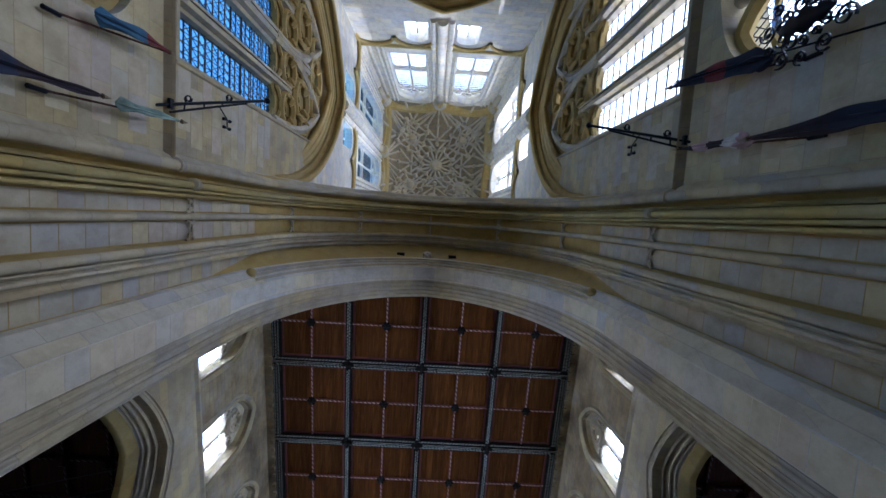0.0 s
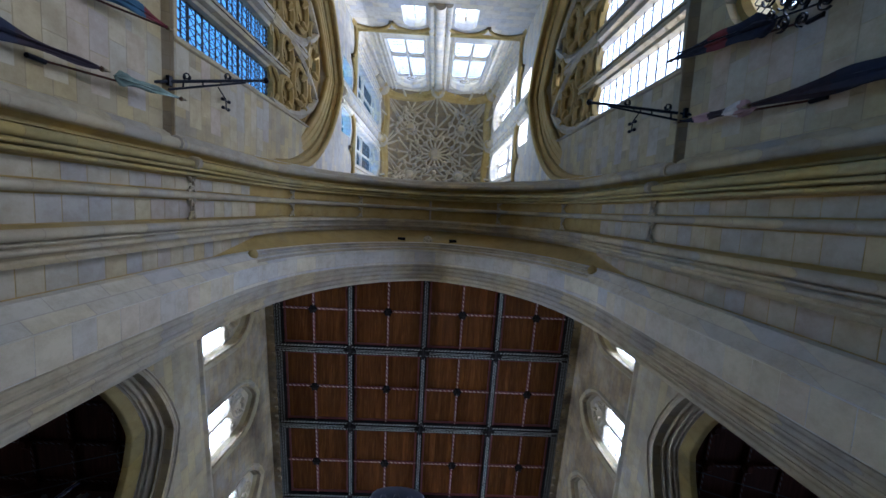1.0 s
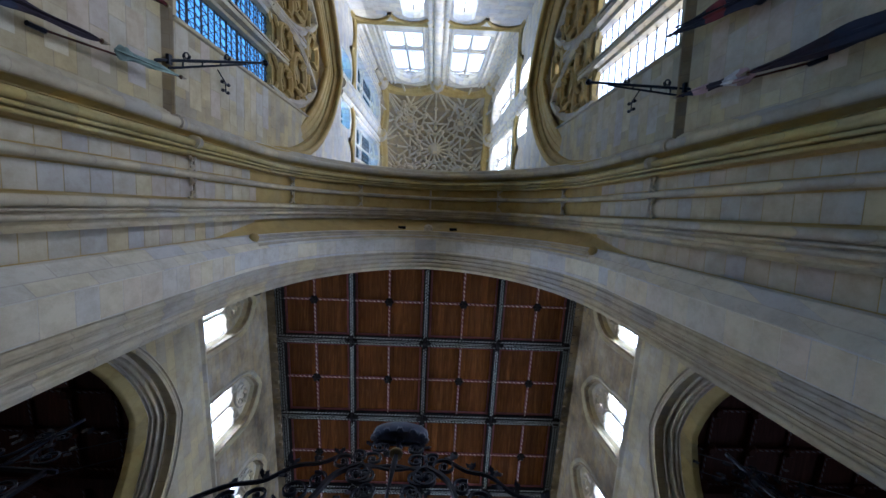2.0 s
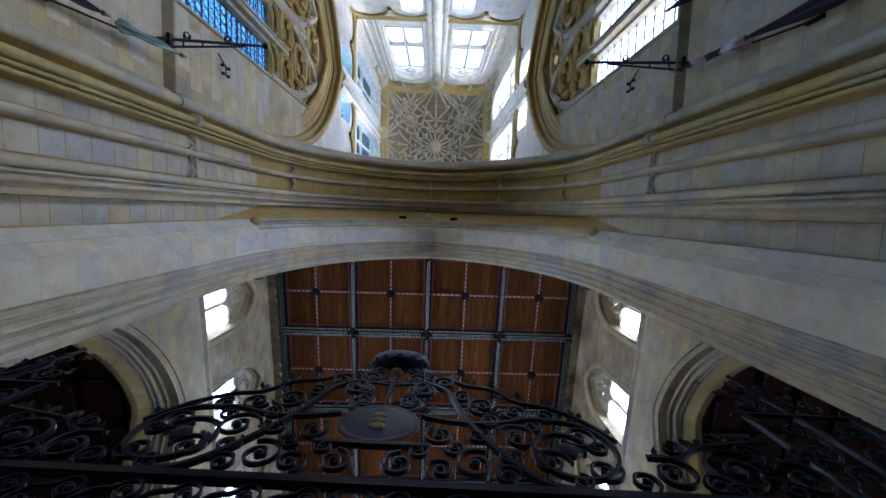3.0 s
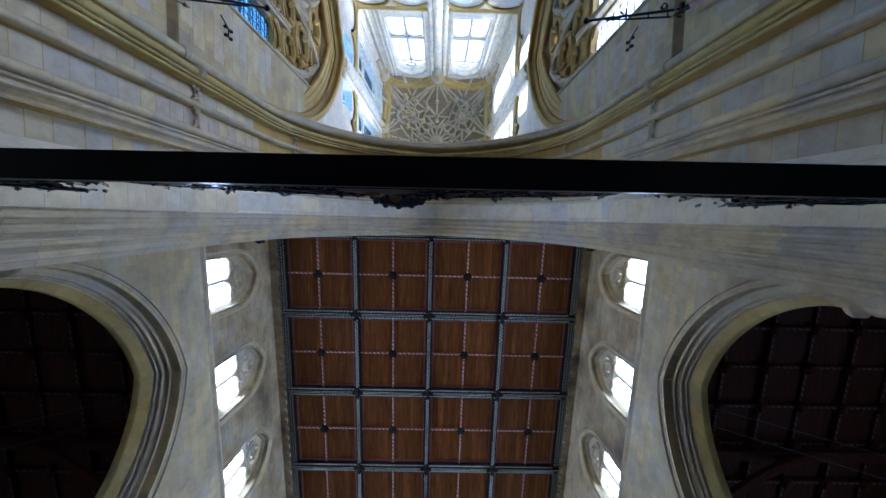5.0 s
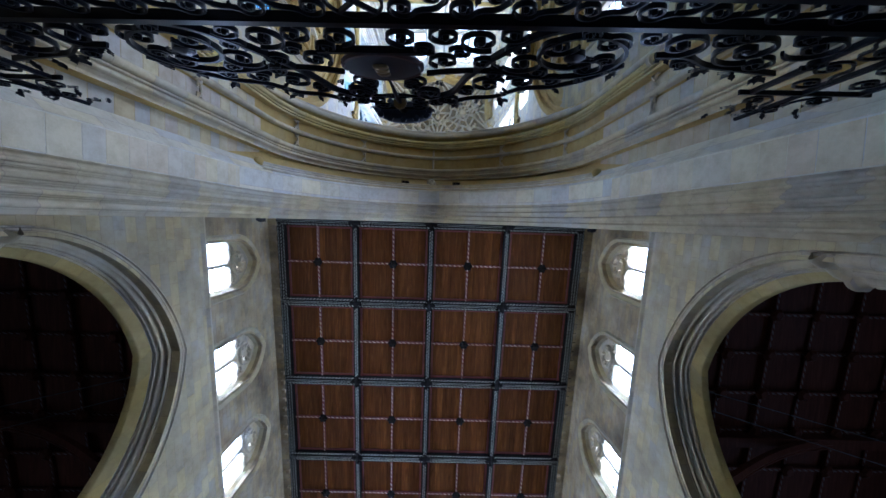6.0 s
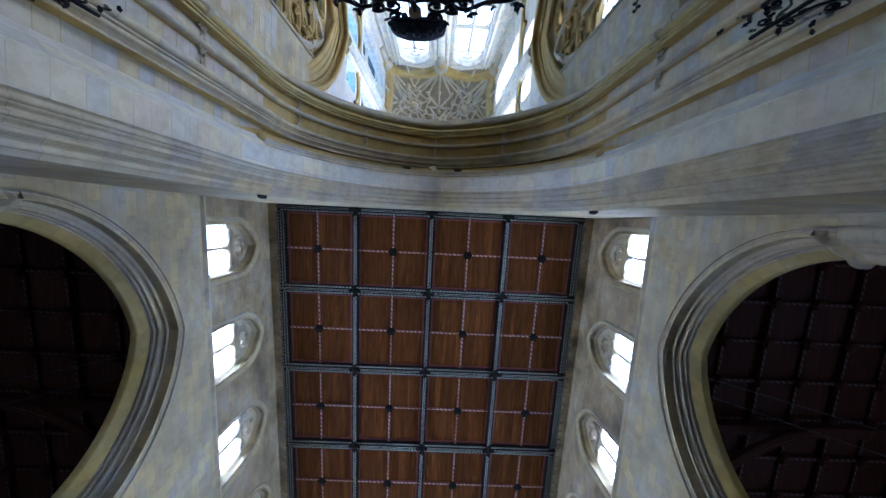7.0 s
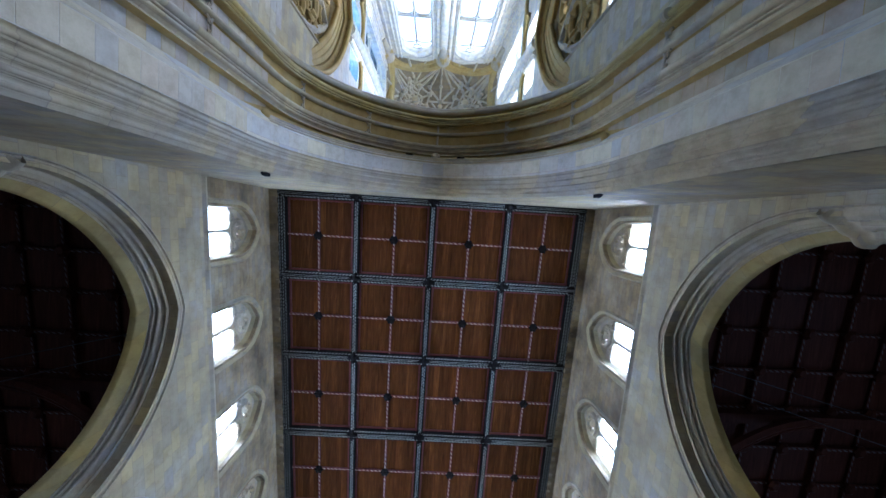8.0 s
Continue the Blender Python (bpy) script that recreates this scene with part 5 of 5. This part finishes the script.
def panel_head(side, u, z, tu, tz, y, hw):
    """A cusped head across one soffit panel, where the arch runs along (tu, tz)."""
    b = Build()
    o = Vector((XC + side * u, y, z))
    t, w = Vector((side * tu, 0, tz)), Vector((0, 1, 0))
    b.tube([o + w * hw * math.cos(a) + t * 0.2 * math.sin(a) for a in [math.pi * k / 10 for k in range(11)]], 0.03, 6)
    for e in (-1, 1):
        b.tube([o + w * e * hw * 0.95 + t * 0.1, o + w * e * hw * 0.35 + t * 0.1, o + w * e * hw * 0.3 + t * 0.17], 0.025, 5, taper=lambda q: 1.3 - 0.6 * q)
        b.tube([o + w * e * hw * 0.5 + t * 0.17, o + w * e * hw + t * 0.22], 0.04, 5)
    part("cusped_panel_head", b.mesh("cusped_panel_head", DRESSED, 50), tower_arch)


for side in (-1, 1):
    for target in (4.6, 8.9, 13.55, 16.45):
        k = max(i for i in range(len(half) - 1) if half[i][1] <= target)
        (u0, z0), (u1, z1) = half[k], half[k + 1]
        q = (target - z0) / (z1 - z0)
        l = math.hypot(u1 - u0, z1 - z0)
        for y, hw in ((0.065, 0.13), (0.53, 0.19)):
            panel_head(side, -(u0 + (u1 - u0) * q) * 1.0, target, -(u1 - u0) / l, (z1 - z0) / l, y, hw)
part("apex_rib", Build().tube([(XC, -0.06, half[-1][1]), (XC, 0.74, half[-1][1])], 0.05, 6).mesh("apex_rib", DRESSED, 50), tower_arch)
for side in (-1, 1):
    b = Build().lathe([(0.02, -0.14), (0.1, -0.08), (0.13, 0.0), (0.08, 0.1), (0.02, 0.14)], Matrix.Translation((XC + side * (AH + 0.12), 1.62, 10.95)), 8)
    part("carved_stop", b.mesh("carved_stop", OCHRE, 60), tower_arch)

for side in (-1, 1):
    b = Build().lathe([(0.02, -0.16), (0.07, -0.1), (0.09, 0.02), (0.05, 0.1), (0.02, 0.14)], Matrix.Translation((XC + side * (AH + 0.2), NAVE + 0.02, 11.2)), 8)
    b.box(XC + side * (AH + 0.2) - 0.07, XC + side * (AH + 0.2) + 0.07, NAVE - 0.06, NAVE + 0.09, 11.28, 11.36)
    part("hood_stop", b.mesh("hood_stop", BLACK, 50), tower_arch, "small dark carved stop")

boss = Build().lathe([(0.02, -0.2), (0.14, -0.14), (0.18, -0.04), (0.12, 0.06), (0.05, 0.1)], Matrix.Translation((XC - 0.03, 1.5, 16.6)), 8)
for k in range(5):
    a = 2 * math.pi * k / 5
    boss.lathe([(0.01, -0.1), (0.07, -0.04), (0.07, 0.03), (0.01, 0.06)], Matrix.Translation((XC - 0.03 + 0.13 * math.cos(a), 1.5 + 0.1 * math.sin(a), 16.5)), 6)
part("apex_boss", boss.mesh("apex_boss", DRESSED, 60), tower_arch, "small carved boss at the crown of the arch")
# black boxes: the inner shade of a slot given as colour
for u in (-1.05, 0.95):
    part("black_slot_box", Build().box(XC + u - 0.14, XC + u + 0.14, 1.44, 1.56, 16.36, 16.62).mesh("black_slot_box", BLACK), tower_arch, "solid black box standing for a shaded slot in the arch soffit")


# a wrought iron banner crest hanging before the lower south window
crest = thing("iron_banner_crest", "dark wrought iron banner crest with scrolls before the lower window", "ornament")
CM = Matrix.Translation((4.25, -2.62, 6.2)) @ Matrix.Rotation(radians(90), 4, "Z")
rc = random.Random(21)
body = Build()
body.lathe([(0.02, -0.34), (0.05, -0.3), (0.13, -0.2), (0.09, -0.14), (0.17, 0.0), (0.1, 0.1), (0.13, 0.2), (0.04, 0.34)], CM @ Matrix.Diagonal((1, 0.5, 1, 1)), 7)
part("shield", body.mesh("shield", IRON, 50), crest)
for k in range(22):
    b = Build()
    a = 2 * math.pi * k / 11
    ribbon(b, spiral((0.24 + 0.2 * (k > 10)) * math.cos(a), (0.3 + 0.22 * (k > 10)) * math.sin(a), rc.uniform(0.06, 0.14), math.degrees(a), 1.5, 1 if k % 2 else -1, 0.2, 20), 0.018, 0.03)
    b.v = [tuple(CM @ Vector(p)) for p in b.v]
    part("scroll", b.mesh("scroll", IRON, 50), crest)
part("rod", Build().tube([(4.72, -2.3, 5.2), (4.25, -2.75, 8.7)], 0.016, 6).mesh("rod", IRON), crest)


# ---- ashlar blocks of the arch jambs and the tower's side walls, one by one ----
def block_stone(name, k, spread):
    m, nt, p = material(name)
    tc = nt.nodes.new("ShaderNodeNewGeometry")
    info = nt.nodes.new("ShaderNodeObjectInfo")
    shades = ramp(nt, info.outputs["Random"], [(q, tuple(min((g + (v - g) * spread) * k, 0.8) for v, g in zip(c, (0.44, 0.38, 0.26)))) for q, c in ((0.0, (0.38, 0.355, 0.31)), (0.18, (0.50, 0.39, 0.18)), (0.36, (0.41, 0.375, 0.30)), (0.55, (0.51, 0.42, 0.24)), (0.72, (0.37, 0.35, 0.32)), (0.86, (0.47, 0.36, 0.25)), (1.0, (0.49, 0.41, 0.22)))])
    n = node(nt, "TexNoise", Scale=3.0, Detail=7.0, Roughness=0.7)
    nt.links.new(tc.outputs["Position"], n.inputs["Vector"])
    base = mix(nt, "MULTIPLY", 0.8, shades, ramp(nt, n.outputs["Fac"], [(0.32, (0.7, 0.66, 0.58)), (0.6, (1, 1, 1))]))
    nt.links.new(base, p.inputs["Base Color"])
    p.inputs["Roughness"].default_value = 0.85
    fine = node(nt, "TexNoise", Scale=25.0, Detail=5.0)
    nt.links.new(tc.outputs["Position"], fine.inputs["Vector"])
    b_ = node(nt, "Bump", Strength=0.25, Distance=0.01)
    nt.links.new(fine.outputs["Fac"], b_.inputs["Height"])
    nt.links.new(b_.outputs[0], p.inputs["Normal"])
    return m


BLOCK = block_stone("single_ashlar_block", 1.02, 0.75)
# brighter copy for the plain face, its lit look held in the colour
LIT_BLOCK = block_stone("single_lit_block", 1.35, 0.4)
block_meshes = {}


def block_mesh(w, h, mat):
    """A dressed block, face towards +x: w along y, h along z, with worn edges."""
    key = (round(w, 3), round(h, 3), mat.name)
    if key not in block_meshes:
        a, c, e, t = w / 2 - 0.0015, h / 2 - 0.0015, 0.005, 0.003
        v = [(-0.02, y, z) for y, z in ((-a, -c), (a, -c), (a, c), (-a, c))] + [(t, y, z) for y, z in ((-a + e, -c + e), (a - e, -c + e), (a - e, c - e), (-a + e, c - e))]
        block_meshes[key] = mesh_of("ashlar_block", v, [(4, 5, 6, 7)] + [(i, (i + 1) % 4, 4 + (i + 1) % 4, 4 + i) for i in range(4)], mat)
    return block_meshes[key]


rb_ = random.Random(5)
for side in (-1, 1):
    for y0, y1, o in ((1.9, 2.35, 0.0), (1.21, 1.57, 0.48), (-0.06, 0.18, 0.47), (0.36, 0.72, 0.47)):
        z = 3.4 + 0.1 * rb_.random()
        while z < 11.5:
            h = rb_.choice((0.34, 0.38, 0.44))
            ob = part("ashlar_block", block_mesh(y1 - y0, h, LIT_BLOCK if o == 0.0 else BLOCK), tower_arch)
            ob.matrix_world = Matrix.Translation((XC + side * (AH + o), (y0 + y1) / 2, z + h / 2)) @ Matrix.Rotation(0 if side < 0 else math.pi, 4, "Z")
            z += h
    host = bpy.data.objects["wall_filling_" + ("north" if side < 0 else "south")]
    row, z = 0, 5.2
    while z < 13.4:
        h = rb_.choice((0.34, 0.4))
        if not (8.5 < z + h and z < 9.2):
            y = -1.12 - (0.3 if row % 2 else 0.0)
            while y > -2.25:
                w = 0.6
                ob = part("ashlar_block", block_mesh(w, h, BLOCK), host)
                ob.matrix_world = Matrix.Translation((XC + side * (TW + 0.15), y - w / 2, z + h / 2)) @ Matrix.Rotation(0 if side < 0 else math.pi, 4, "Z")
                y -= w
        z += h
        row += 1
